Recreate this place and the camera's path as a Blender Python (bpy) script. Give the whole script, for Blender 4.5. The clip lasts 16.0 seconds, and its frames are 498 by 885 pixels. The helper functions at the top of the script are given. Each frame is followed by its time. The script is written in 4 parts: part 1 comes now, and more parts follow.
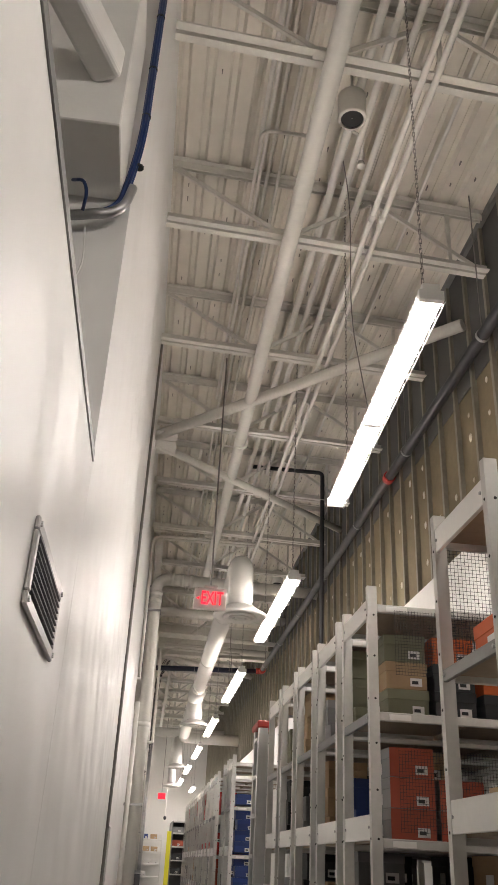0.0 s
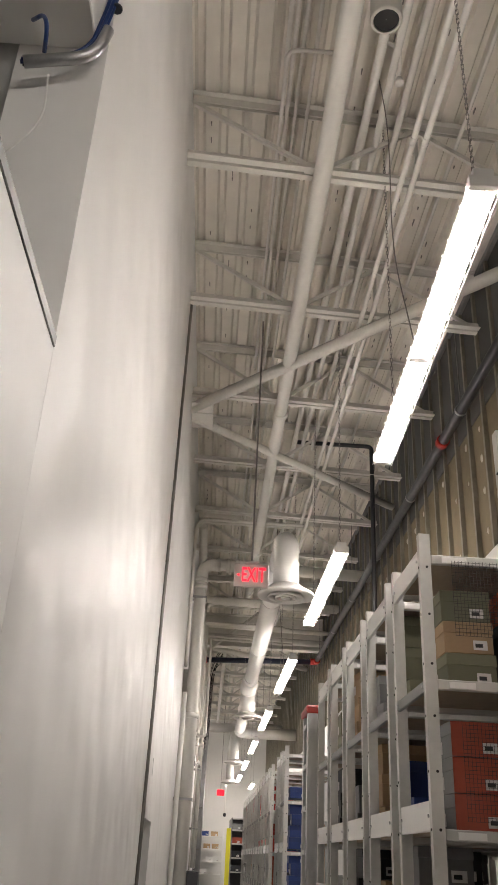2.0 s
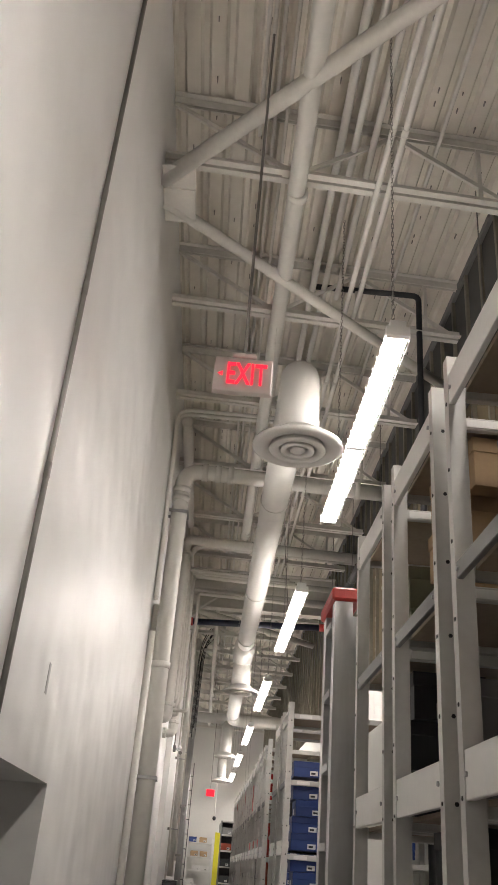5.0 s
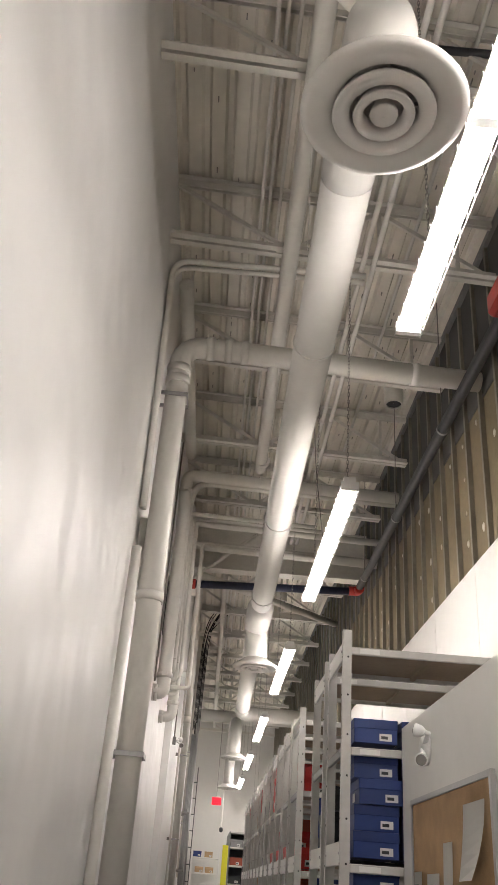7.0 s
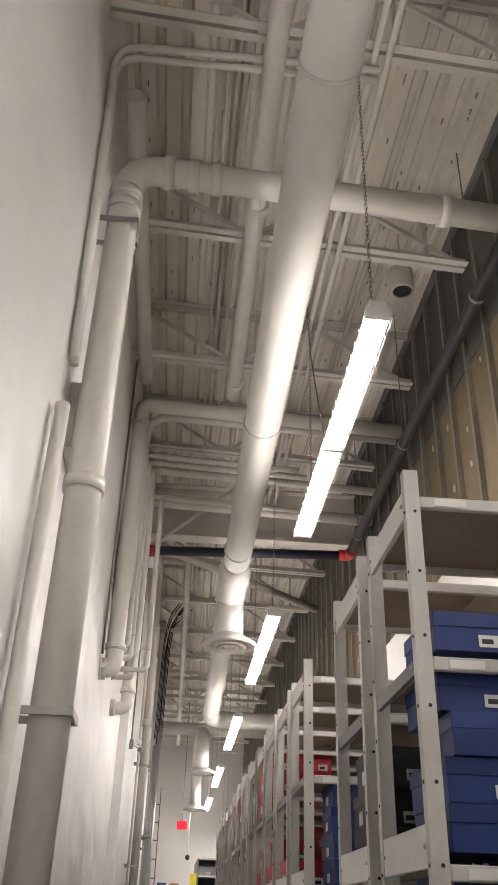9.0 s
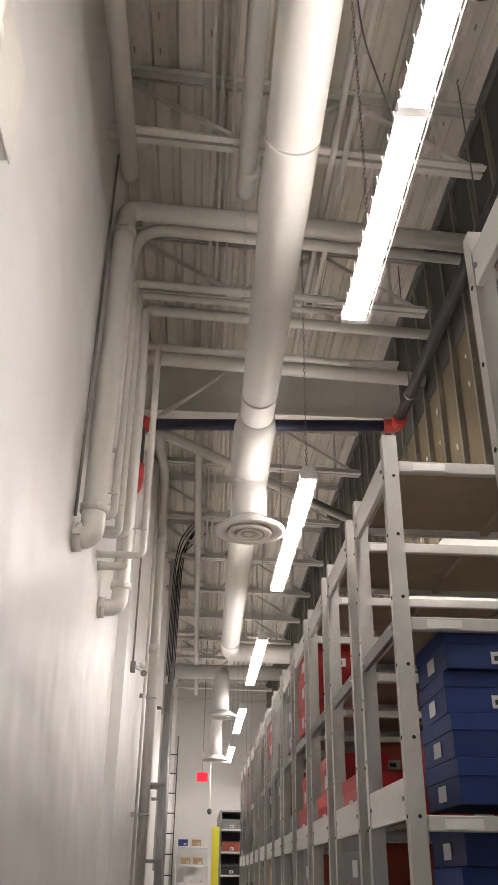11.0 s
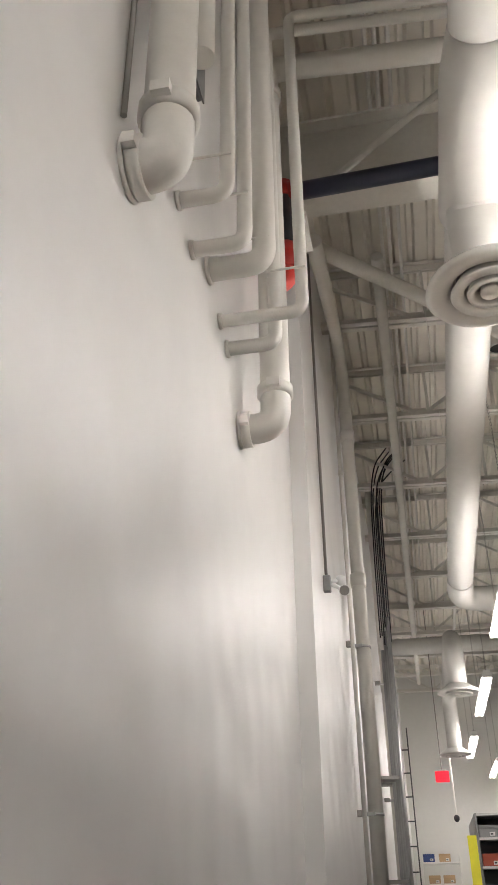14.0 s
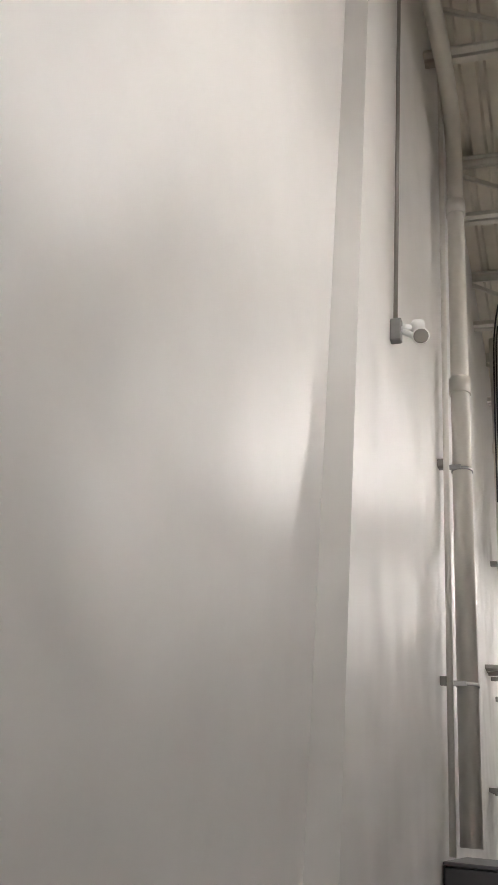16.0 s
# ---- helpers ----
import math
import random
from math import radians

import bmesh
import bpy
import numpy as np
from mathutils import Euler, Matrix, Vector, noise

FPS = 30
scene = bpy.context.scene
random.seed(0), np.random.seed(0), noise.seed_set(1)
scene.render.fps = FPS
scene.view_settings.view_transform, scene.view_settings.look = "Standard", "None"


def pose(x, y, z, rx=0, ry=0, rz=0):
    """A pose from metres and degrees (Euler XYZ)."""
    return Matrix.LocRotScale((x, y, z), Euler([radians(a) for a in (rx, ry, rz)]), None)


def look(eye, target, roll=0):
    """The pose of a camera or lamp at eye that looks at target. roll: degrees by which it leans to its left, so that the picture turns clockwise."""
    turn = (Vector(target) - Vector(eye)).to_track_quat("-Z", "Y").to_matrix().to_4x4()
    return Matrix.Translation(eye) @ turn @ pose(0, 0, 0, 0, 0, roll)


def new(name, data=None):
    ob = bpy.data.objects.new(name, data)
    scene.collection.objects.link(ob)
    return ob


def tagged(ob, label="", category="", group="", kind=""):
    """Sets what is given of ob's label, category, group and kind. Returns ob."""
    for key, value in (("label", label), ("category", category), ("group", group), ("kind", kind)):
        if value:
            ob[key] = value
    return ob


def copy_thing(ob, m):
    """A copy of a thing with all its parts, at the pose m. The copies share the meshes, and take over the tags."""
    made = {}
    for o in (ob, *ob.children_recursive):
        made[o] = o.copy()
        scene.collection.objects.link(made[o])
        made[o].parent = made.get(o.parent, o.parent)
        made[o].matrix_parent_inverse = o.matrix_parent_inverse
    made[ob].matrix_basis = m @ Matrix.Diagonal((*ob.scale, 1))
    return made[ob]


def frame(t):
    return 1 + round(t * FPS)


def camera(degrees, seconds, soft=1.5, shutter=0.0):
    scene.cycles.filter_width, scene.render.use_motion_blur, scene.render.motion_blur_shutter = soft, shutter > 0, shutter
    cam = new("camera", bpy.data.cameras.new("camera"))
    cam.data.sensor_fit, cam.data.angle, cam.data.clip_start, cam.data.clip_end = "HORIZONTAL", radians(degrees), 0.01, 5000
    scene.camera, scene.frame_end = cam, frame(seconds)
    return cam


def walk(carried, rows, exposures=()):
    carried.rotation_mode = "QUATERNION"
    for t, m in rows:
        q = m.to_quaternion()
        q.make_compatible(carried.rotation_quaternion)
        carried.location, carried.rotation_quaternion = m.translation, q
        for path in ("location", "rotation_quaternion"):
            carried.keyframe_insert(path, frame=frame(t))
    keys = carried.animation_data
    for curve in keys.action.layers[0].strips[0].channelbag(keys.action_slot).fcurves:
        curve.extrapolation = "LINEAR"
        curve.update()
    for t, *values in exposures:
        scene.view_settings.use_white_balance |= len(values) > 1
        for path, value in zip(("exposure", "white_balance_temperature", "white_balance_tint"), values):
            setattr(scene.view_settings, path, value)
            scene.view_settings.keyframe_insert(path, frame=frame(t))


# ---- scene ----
cam = camera(33.6, 16.0)
PATH = [
    (0, (-0.368, -1.123, 1.448), (-0.196, 0.649, 2.359), 3.0),
    (0.5, (-0.324, -1.095, 1.438), (-0.174, 0.701, 2.304), 3.4),
    (1, (-0.312, -1.046, 1.418), (-0.186, 0.765, 2.258), 3.8),
    (1.5, (-0.306, -0.84, 1.424), (-0.205, 0.98, 2.246), 4.4),
    (2, (-0.191, -0.518, 1.448), (-0.145, 1.266, 2.349), 3.0),
    (2.5, (-0.06, -0.153, 1.437), (-0.023, 1.606, 2.387), 3.0),
    (3, (-0.013, 0.317, 1.429), (0.032, 2.078, 2.375), 3.4),
    (3.5, (0.062, 0.846, 1.437), (0.089, 2.619, 2.361), 3.9),
    (4, (0.041, 1.387, 1.438), (0.063, 3.162, 2.358), 4.8),
    (4.5, (0.06, 2.0, 1.415), (0.088, 3.776, 2.336), 4.9),
    (6.8, (0.047, 4.991, 1.389), (0.071, 6.754, 2.334), 4.6),
    (7, (0.046, 5.213, 1.409), (0.068, 6.973, 2.359), 4.5),
    (7.5, (0.061, 5.745, 1.408), (0.098, 7.5, 2.366), 2.8),
    (8, (0.029, 6.305, 1.413), (0.118, 8.045, 2.394), 2.2),
    (8.2, (0.013, 6.485, 1.418), (0.145, 8.214, 2.414), 1.1),
    (10.3, (0.082, 8.544, 1.374), (0.166, 10.267, 2.386), 3.5),
    (10.5, (0.074, 8.747, 1.377), (0.192, 10.492, 2.347), 2.8),
    (11, (0.132, 9.316, 1.391), (0.224, 11.08, 2.33), 0.8),
    (11.5, (0.116, 9.862, 1.402), (0.159, 11.629, 2.339), 1.9),
    (12, (0.149, 10.393, 1.411), (0.131, 12.135, 2.393), 0.6),
    (12.5, (0.069, 10.915, 1.439), (-0.055, 12.614, 2.487), 2.7),
    (13, (0.033, 11.391, 1.434), (-0.303, 13.075, 2.46), 0.2),
    (13.5, (-0.014, 11.864, 1.462), (-0.361, 13.599, 2.394), 0.2),
    (14, (-0.034, 12.253, 1.459), (-0.373, 13.968, 2.43), -0.6),
    (14.5, (-0.017, 12.689, 1.332), (-0.416, 14.374, 2.333), -2.2),
    (15, (0.014, 13.139, 1.316), (-0.482, 14.836, 2.25), -0.1),
    (15.5, (0.028, 13.629, 1.315), (-0.544, 15.339, 2.181), 1.9),
    (16, (0.017, 14.131, 1.316), (-0.65, 15.833, 2.128), 5.1),
]
walk(cam, [(t, look(eye, target, roll)) for t, eye, target, roll in PATH],
     exposures=[(0, 1.12, 6650, 12), (4.5, 0.95, 6550, 11), (11.5, 0.97, 6550, 13), (13.5, 0.86, 6420, 10), (16, 0.92, 6380, 10)])

# ---- light ----
world = bpy.data.worlds.new("world")
scene.world = world
world.use_nodes = True
world.node_tree.nodes["Background"].inputs[0].default_value = (0.02, 0.02, 0.02, 1)
world.node_tree.nodes["Background"].inputs[1].default_value = 0.2
TUBE_POWER = 29.5

# plan, in metres
WX = -0.61          # face of the long white wall
WN = -0.518         # its face past the jog
EX = 1.97           # sheathing of the stud wall
Y0, Y1 = -6.0, 33.0
DECK = 6.28


# ---- materials ----
def mat(name, color, rough=0.5, metal=0.0, vary=0.12, scale=6.0, bump=0.1, bump_scale=60.0, stain=0.0, stain_color=(0.2, 0.17, 0.13),
        wave=0.0, wave_scale=1.2, stretch=(1, 1, 1), spec=0.5, object_vary=0.0):
    m = bpy.data.materials.new(name)
    m.use_nodes = True
    nt = m.node_tree
    n, l = nt.nodes, nt.links
    bsdf = n["Principled BSDF"]
    bsdf.inputs["Metallic"].default_value = metal
    bsdf.inputs["Specular IOR Level"].default_value = spec
    geo = n.new("ShaderNodeNewGeometry")
    mp = n.new("ShaderNodeMapping")
    mp.inputs["Scale"].default_value = stretch
    l.new(geo.outputs["Position"], mp.inputs["Vector"])

    def noise_tex(s, detail=4.0):
        t = n.new("ShaderNodeTexNoise")
        t.inputs["Scale"].default_value = s
        t.inputs["Detail"].default_value = detail
        l.new(mp.outputs["Vector"], t.inputs["Vector"])
        return t
    big, fine = noise_tex(scale * 0.25), noise_tex(scale * 4.0, 6.0)
    mix = n.new("ShaderNodeMath")
    mix.operation = "MULTIPLY_ADD"
    l.new(fine.outputs["Fac"], mix.inputs[0])
    mix.inputs[1].default_value = 0.5
    l.new(big.outputs["Fac"], mix.inputs[2])
    ramp = n.new("ShaderNodeMapRange")
    l.new(mix.outputs[0], ramp.inputs["Value"])
    ramp.inputs["From Min"].default_value, ramp.inputs["From Max"].default_value = 0.45, 1.05
    ramp.inputs["To Min"].default_value, ramp.inputs["To Max"].default_value = 1 - vary, 1 + vary * 0.4
    hsv = n.new("ShaderNodeHueSaturation")
    hsv.inputs["Color"].default_value = (*color, 1)
    last = ramp.outputs["Result"]
    if object_vary:
        info = n.new("ShaderNodeObjectInfo")
        r2 = n.new("ShaderNodeMapRange")
        l.new(info.outputs["Random"], r2.inputs["Value"])
        r2.inputs["To Min"].default_value, r2.inputs["To Max"].default_value = 1 - object_vary, 1 + object_vary
        mul = n.new("ShaderNodeMath")
        mul.operation = "MULTIPLY"
        l.new(last, mul.inputs[0])
        l.new(r2.outputs["Result"], mul.inputs[1])
        last = mul.outputs[0]
    l.new(last, hsv.inputs["Value"])
    out = hsv.outputs["Color"]
    if stain:
        st = noise_tex(scale * 0.7, 8.0)
        sr = n.new("ShaderNodeMapRange")
        l.new(st.outputs["Fac"], sr.inputs["Value"])
        sr.inputs["From Min"].default_value, sr.inputs["From Max"].default_value = 0.58, 0.75
        sr.inputs["To Max"].default_value = stain
        mc = n.new("ShaderNodeMix")
        mc.data_type = "RGBA"
        l.new(sr.outputs["Result"], mc.inputs["Factor"])
        l.new(out, mc.inputs["A"])
        mc.inputs["B"].default_value = (*stain_color, 1)
        out = mc.outputs["Result"]
    l.new(out, bsdf.inputs["Base Color"])
    rr = n.new("ShaderNodeMapRange")
    l.new(fine.outputs["Fac"], rr.inputs["Value"])
    rr.inputs["To Min"].default_value, rr.inputs["To Max"].default_value = max(0.03, rough - 0.08), min(1, rough + 0.08)
    l.new(rr.outputs["Result"], bsdf.inputs["Roughness"])
    bn = n.new("ShaderNodeBump")
    bn.inputs["Strength"].default_value = bump
    bn.inputs["Distance"].default_value = 0.004
    bt = noise_tex(bump_scale, 3.0)
    l.new(bt.outputs["Fac"], bn.inputs["Height"])
    if wave:
        wt = noise_tex(wave_scale, 1.1)
        wb = n.new("ShaderNodeBump")
        wb.inputs["Strength"].default_value = 1.0
        wb.inputs["Distance"].default_value = wave
        l.new(wt.outputs["Fac"], wb.inputs["Height"])
        l.new(wb.outputs["Normal"], bn.inputs["Normal"])
    l.new(bn.outputs["Normal"], bsdf.inputs["Normal"])
    return m


def glow(name, color, strength):
    m = bpy.data.materials.new(name)
    m.use_nodes = True
    b = m.node_tree.nodes["Principled BSDF"]
    b.inputs["Base Color"].default_value = (*color, 1)
    b.inputs["Emission Color"].default_value = (*color, 1)
    b.inputs["Emission Strength"].default_value = strength
    return m


M_WALL = mat("white_wall_paint", (0.76, 0.75, 0.73), 0.39, vary=0.06, scale=3, bump=0.0, bump_scale=40, wave=0.055, wave_scale=2.3, stretch=(1, 1, 0.8), stain=0.05, stain_color=(0.45, 0.38, 0.33))
M_GYP = mat("white_board_paint", (0.74, 0.73, 0.70), 0.55, vary=0.06, scale=3, bump=0.08)
M_DECK = mat("painted_roof_deck", (0.76, 0.715, 0.635), 0.6, vary=0.12, scale=3, bump=0.08, stain=0.14, stain_color=(0.34, 0.30, 0.25))
M_STEEL = mat("painted_joist_steel", (0.71, 0.685, 0.63), 0.5, vary=0.13, scale=8, bump=0.12, stain=0.12, stain_color=(0.33, 0.3, 0.26))
M_PIPE = mat("painted_pipe", (0.74, 0.72, 0.67), 0.42, vary=0.1, scale=5, bump=0.1, bump_scale=90, stain=0.12, stain_color=(0.5, 0.46, 0.4))
M_DUCT = mat("painted_duct", (0.61, 0.595, 0.56), 0.62, vary=0.08, scale=4, bump=0.06, bump_scale=70, stain=0.08, stain_color=(0.5, 0.46, 0.4))
# even mid grey for recess faces, diffuser throats and tape
M_GREY = mat("plain_grey", (0.42, 0.42, 0.41), 0.5, vary=0.1, scale=4)
M_TAN = mat("tan_sheathing", (0.21, 0.168, 0.10), 0.85, vary=0.3, scale=5, bump=0.25, bump_scale=40, stain=0.4, stain_color=(0.2, 0.16, 0.09))
M_STUD = mat("galvanised_stud", (0.27, 0.27, 0.265), 0.5, metal=0.7, vary=0.25, scale=8, bump=0.1)
M_STUDW = mat("dusty_wall_stud", (0.27, 0.25, 0.20), 0.55, metal=0.35, vary=0.3, scale=7, bump=0.1, stain=0.3, stain_color=(0.16, 0.14, 0.10))
# dark colour for the shade on the upper stud wall
M_SHADESH = mat("upper_shade_grey", (0.09, 0.09, 0.085), 0.8, vary=0.25, scale=5, stain=0.3, stain_color=(0.05, 0.05, 0.05))
M_DAB = mat("joint_compound", (0.62, 0.58, 0.48), 0.9, vary=0.2, scale=20)
M_RACK = mat("rack_enamel", (0.56, 0.55, 0.52), 0.4, vary=0.14, scale=10, bump=0.1, stain=0.15, stain_color=(0.3, 0.28, 0.25), object_vary=0.06)
M_RAIL = mat("white_rack_beam", (0.76, 0.75, 0.72), 0.4, vary=0.08, scale=10, bump=0.06, stain=0.12, stain_color=(0.4, 0.37, 0.33))
M_BOARD = mat("shelf_hardboard", (0.36, 0.285, 0.21), 0.7, vary=0.25, scale=12, bump=0.2, stain=0.2, stain_color=(0.1, 0.08, 0.06))
M_HOLE = mat("dark_hole", (0.03, 0.03, 0.03), 0.9, vary=0.05)
M_BLACK = mat("black_pipe_paint", (0.025, 0.025, 0.028), 0.45, vary=0.25, scale=9)
M_NAVY = mat("dark_navy_pipe", (0.018, 0.022, 0.05), 0.35, vary=0.3, scale=9)
M_DARKPIPE = mat("dark_grey_pipe", (0.022, 0.022, 0.026), 0.42, vary=0.3, scale=7, stain=0.15, stain_color=(0.1, 0.1, 0.1))
M_RED = mat("red_enamel", (0.45, 0.03, 0.02), 0.45, vary=0.25, scale=12)
M_ALU = mat("aluminium", (0.55, 0.55, 0.55), 0.35, metal=0.8, vary=0.2, scale=12, stretch=(1, 1, 0.15))
M_GALV = mat("galvanised_conduit", (0.42, 0.42, 0.42), 0.35, metal=0.8, vary=0.2, scale=14)
M_CHAIN = mat("dull_steel_chain", (0.3, 0.29, 0.27), 0.5, metal=0.7, vary=0.2)
M_BLUE = mat("blue_cable_sheath", (0.008, 0.03, 0.13), 0.4, vary=0.25, scale=20)
M_LAMPH = mat("white_lamp_enamel", (0.8, 0.8, 0.78), 0.35, vary=0.04)
M_GUARD = mat("guard_wire", (0.7, 0.7, 0.7), 0.4, metal=0.3, vary=0.1)
M_TUBE = glow("lit_tube", (1.0, 0.94, 0.90), TUBE_POWER)
M_EXITRED = glow("lit_exit_letter", (1.0, 0.008, 0.025), 1.15)
M_EXITFACE = mat("exit_sign_face", (0.62, 0.55, 0.52), 0.4, vary=0.06)
M_LENS = mat("clear_lamp_lens", (0.25, 0.24, 0.22), 0.1, vary=0.1, spec=0.8)
M_CORK = mat("cork", (0.42, 0.27, 0.14), 0.95, vary=0.3, scale=40, bump=0.4, bump_scale=200)
M_PAPER = mat("paper", (0.78, 0.77, 0.74), 0.8, vary=0.06, scale=12)
M_INK = mat("grey_print", (0.25, 0.25, 0.25), 0.8, vary=0.2)
M_YELLOW = mat("yellow_board", (0.72, 0.66, 0.03), 0.5, vary=0.1)
M_FLOOR = mat("sealed_concrete", (0.30, 0.29, 0.27), 0.35, vary=0.25, scale=2, bump=0.1, stain=0.3, stain_color=(0.18, 0.17, 0.16))
M_NET = mat("black_netting", (0.03, 0.03, 0.03), 0.7, vary=0.1)
M_GRILLE = mat("grille_metal", (0.42, 0.41, 0.40), 0.35, metal=0.5, vary=0.12, scale=14)
M_SLAT = mat("dark_grille_slat", (0.12, 0.12, 0.12), 0.5, metal=0.3, vary=0.15, scale=14)
M_DARKBOX = mat("dark_grey_cabinet", (0.07, 0.07, 0.075), 0.5, vary=0.2, scale=8)
CARTON = {
    "orange": mat("orange_card", (0.62, 0.12, 0.025), 0.6, vary=0.12, scale=15, object_vary=0.12),
    "brick": mat("brick_red_card", (0.36, 0.07, 0.035), 0.65, vary=0.12, scale=15, object_vary=0.15),
    "red": mat("red_card", (0.48, 0.02, 0.018), 0.5, vary=0.1, scale=15, object_vary=0.15),
    "navy": mat("navy_card", (0.012, 0.035, 0.16), 0.5, vary=0.12, scale=15, object_vary=0.2),
    "black": mat("black_card", (0.025, 0.027, 0.03), 0.6, vary=0.15, scale=15, object_vary=0.2),
    "grey": mat("grey_card", (0.22, 0.22, 0.22), 0.65, vary=0.12, scale=15, object_vary=0.2),
    "white": mat("white_card", (0.68, 0.67, 0.65), 0.6, vary=0.08, scale=15, object_vary=0.08),
    "kraft": mat("brown_kraft_card", (0.40, 0.27, 0.15), 0.8, vary=0.15, scale=15, object_vary=0.15),
    "olive": mat("olive_card", (0.16, 0.16, 0.10), 0.7, vary=0.12, scale=15, object_vary=0.15),
}


# ---- building helpers ----
LOC = {}


def thing(name, label, category, at=(0, 0, 0), group="", kind=""):
    ob = new(name)
    ob.empty_display_size = 0.1
    ob.location = at
    LOC[ob.name] = Vector(at)
    return tagged(ob, label, category, group, kind)


def part(name, bm, material, parent=None, label="", smooth=False, kind=""):
    """One mesh object; geometry is given in world metres and moved to its parent's base."""
    base = LOC[parent.name] if parent else Vector((0, 0, 0))
    me = bpy.data.meshes.new(name)
    bmesh.ops.recalc_face_normals(bm, faces=bm.faces)
    bmesh.ops.translate(bm, verts=bm.verts, vec=-base)
    if smooth:
        for f in bm.faces:
            f.smooth = len(f.verts) == 4
    bm.to_mesh(me)
    bm.free()
    me.materials.append(material)
    ob = new(name, me)
    if parent:
        ob.parent = parent
    LOC[ob.name] = base
    return tagged(ob, label, kind=kind)


def structure(name, bm, material, label, category, smooth=False):
    ob = part(name, bm, material, None, label, smooth, "structure")
    return tagged(ob, category=category)


def box(bm, x0, x1, y0, y1, z0, z1):
    v = [bm.verts.new(p) for p in ((x0, y0, z0), (x1, y0, z0), (x1, y1, z0), (x0, y1, z0), (x0, y0, z1), (x1, y0, z1), (x1, y1, z1), (x0, y1, z1))]
    for q in ((3, 2, 1, 0), (4, 5, 6, 7), (0, 1, 5, 4), (1, 2, 6, 5), (2, 3, 7, 6), (3, 0, 4, 7)):
        bm.faces.new([v[i] for i in q])
    return bm


def boxes(*rows, bevel=0.0):
    bm = bmesh.new()
    for r in rows:
        box(bm, *r)
    if bevel:
        bmesh.ops.bevel(bm, geom=bm.edges[:], offset=bevel, segments=1, affect="EDGES")
    return bm


def rounded(points, radius, steps=6):
    pts = [Vector(p) for p in points]
    out = [pts[0]]
    for a, b, c in zip(pts, pts[1:], pts[2:]):
        d0, d1 = (a - b), (c - b)
        r = min(radius, d0.length * 0.49, d1.length * 0.49)
        p, q = b + d0.normalized() * r, b + d1.normalized() * r
        for i in range(steps + 1):
            t = i / steps
            out.append(p.lerp(b, t).lerp(b.lerp(q, t), t))
    return out + [pts[-1]]


def sweep(bm, pts, r, seg=14, caps=True):
    pts = [Vector(p) for p in pts]
    radii = r if isinstance(r, (list, tuple)) else [r] * len(pts)
    rings, up = [], None
    for i, p in enumerate(pts):
        d = (pts[min(i + 1, len(pts) - 1)] - pts[max(i - 1, 0)]).normalized()
        if up is None:
            up = Vector((0, 0, 1)) if abs(d.z) < 0.9 else Vector((1, 0, 0))
        side = d.cross(up).normalized()
        up = side.cross(d).normalized()
        rings.append([bm.verts.new(p + radii[i] * (math.cos(a) * side + math.sin(a) * up)) for a in (2 * math.pi * k / seg for k in range(seg))])
    for A, B in zip(rings, rings[1:]):
        for k in range(seg):
            bm.faces.new((A[k], A[(k + 1) % seg], B[(k + 1) % seg], B[k]))
    if caps:
        bm.faces.new(rings[0][::-1])
        bm.faces.new(rings[-1])
    return bm


def rod(p0, p1, r, seg=10, bm=None):
    return sweep(bm or bmesh.new(), [p0, p1], r, seg)


def lathe(bm, centre, profile, seg=40):
    """A turned shape about the vertical through centre; profile rows are (radius, height)."""
    c = Vector(centre)
    rings = [[bm.verts.new(c + Vector((r * math.cos(2 * math.pi * k / seg), r * math.sin(2 * math.pi * k / seg), h))) for k in range(seg)] for r, h in profile]
    for A, B in zip(rings, rings[1:]):
        for k in range(seg):
            bm.faces.new((A[k], A[(k + 1) % seg], B[(k + 1) % seg], B[k]))
    return bm


def beam(bm, a, b, w, h):
    """A square bar from a to b, w wide and h high."""
    a, b = Vector(a), Vector(b)
    d = (b - a).normalized()
    up = Vector((0, 0, 1)) if abs(d.z) < 0.95 else Vector((1, 0, 0))
    s = d.cross(up).normalized()
    u = s.cross(d).normalized()
    v = [bm.verts.new(p + s * i * w / 2 + u * j * h / 2) for p in (a, b) for i, j in ((-1, -1), (1, -1), (1, 1), (-1, 1))]
    for q in ((3, 2, 1, 0), (4, 5, 6, 7), (0, 1, 5, 4), (1, 2, 6, 5), (2, 3, 7, 6), (3, 0, 4, 7)):
        bm.faces.new([v[i] for i in q])
    return bm


def extrude(profile, axis, a, b):
    """A prism: profile rows are the two other coordinates in order, run along axis 0, 1 or 2 from a to b."""
    bm = bmesh.new()
    rings = []
    for e in (a, b):
        ring = []
        for u, v in profile:
            c = [u, v]
            c.insert(axis, e)
            ring.append(bm.verts.new(c))
        rings.append(ring)
    n = len(profile)
    for k in range(n):
        bm.faces.new((rings[0][k], rings[0][(k + 1) % n], rings[1][(k + 1) % n], rings[1][k]))
    bm.faces.new(rings[0][::-1])
    bm.faces.new(rings[1])
    return bm


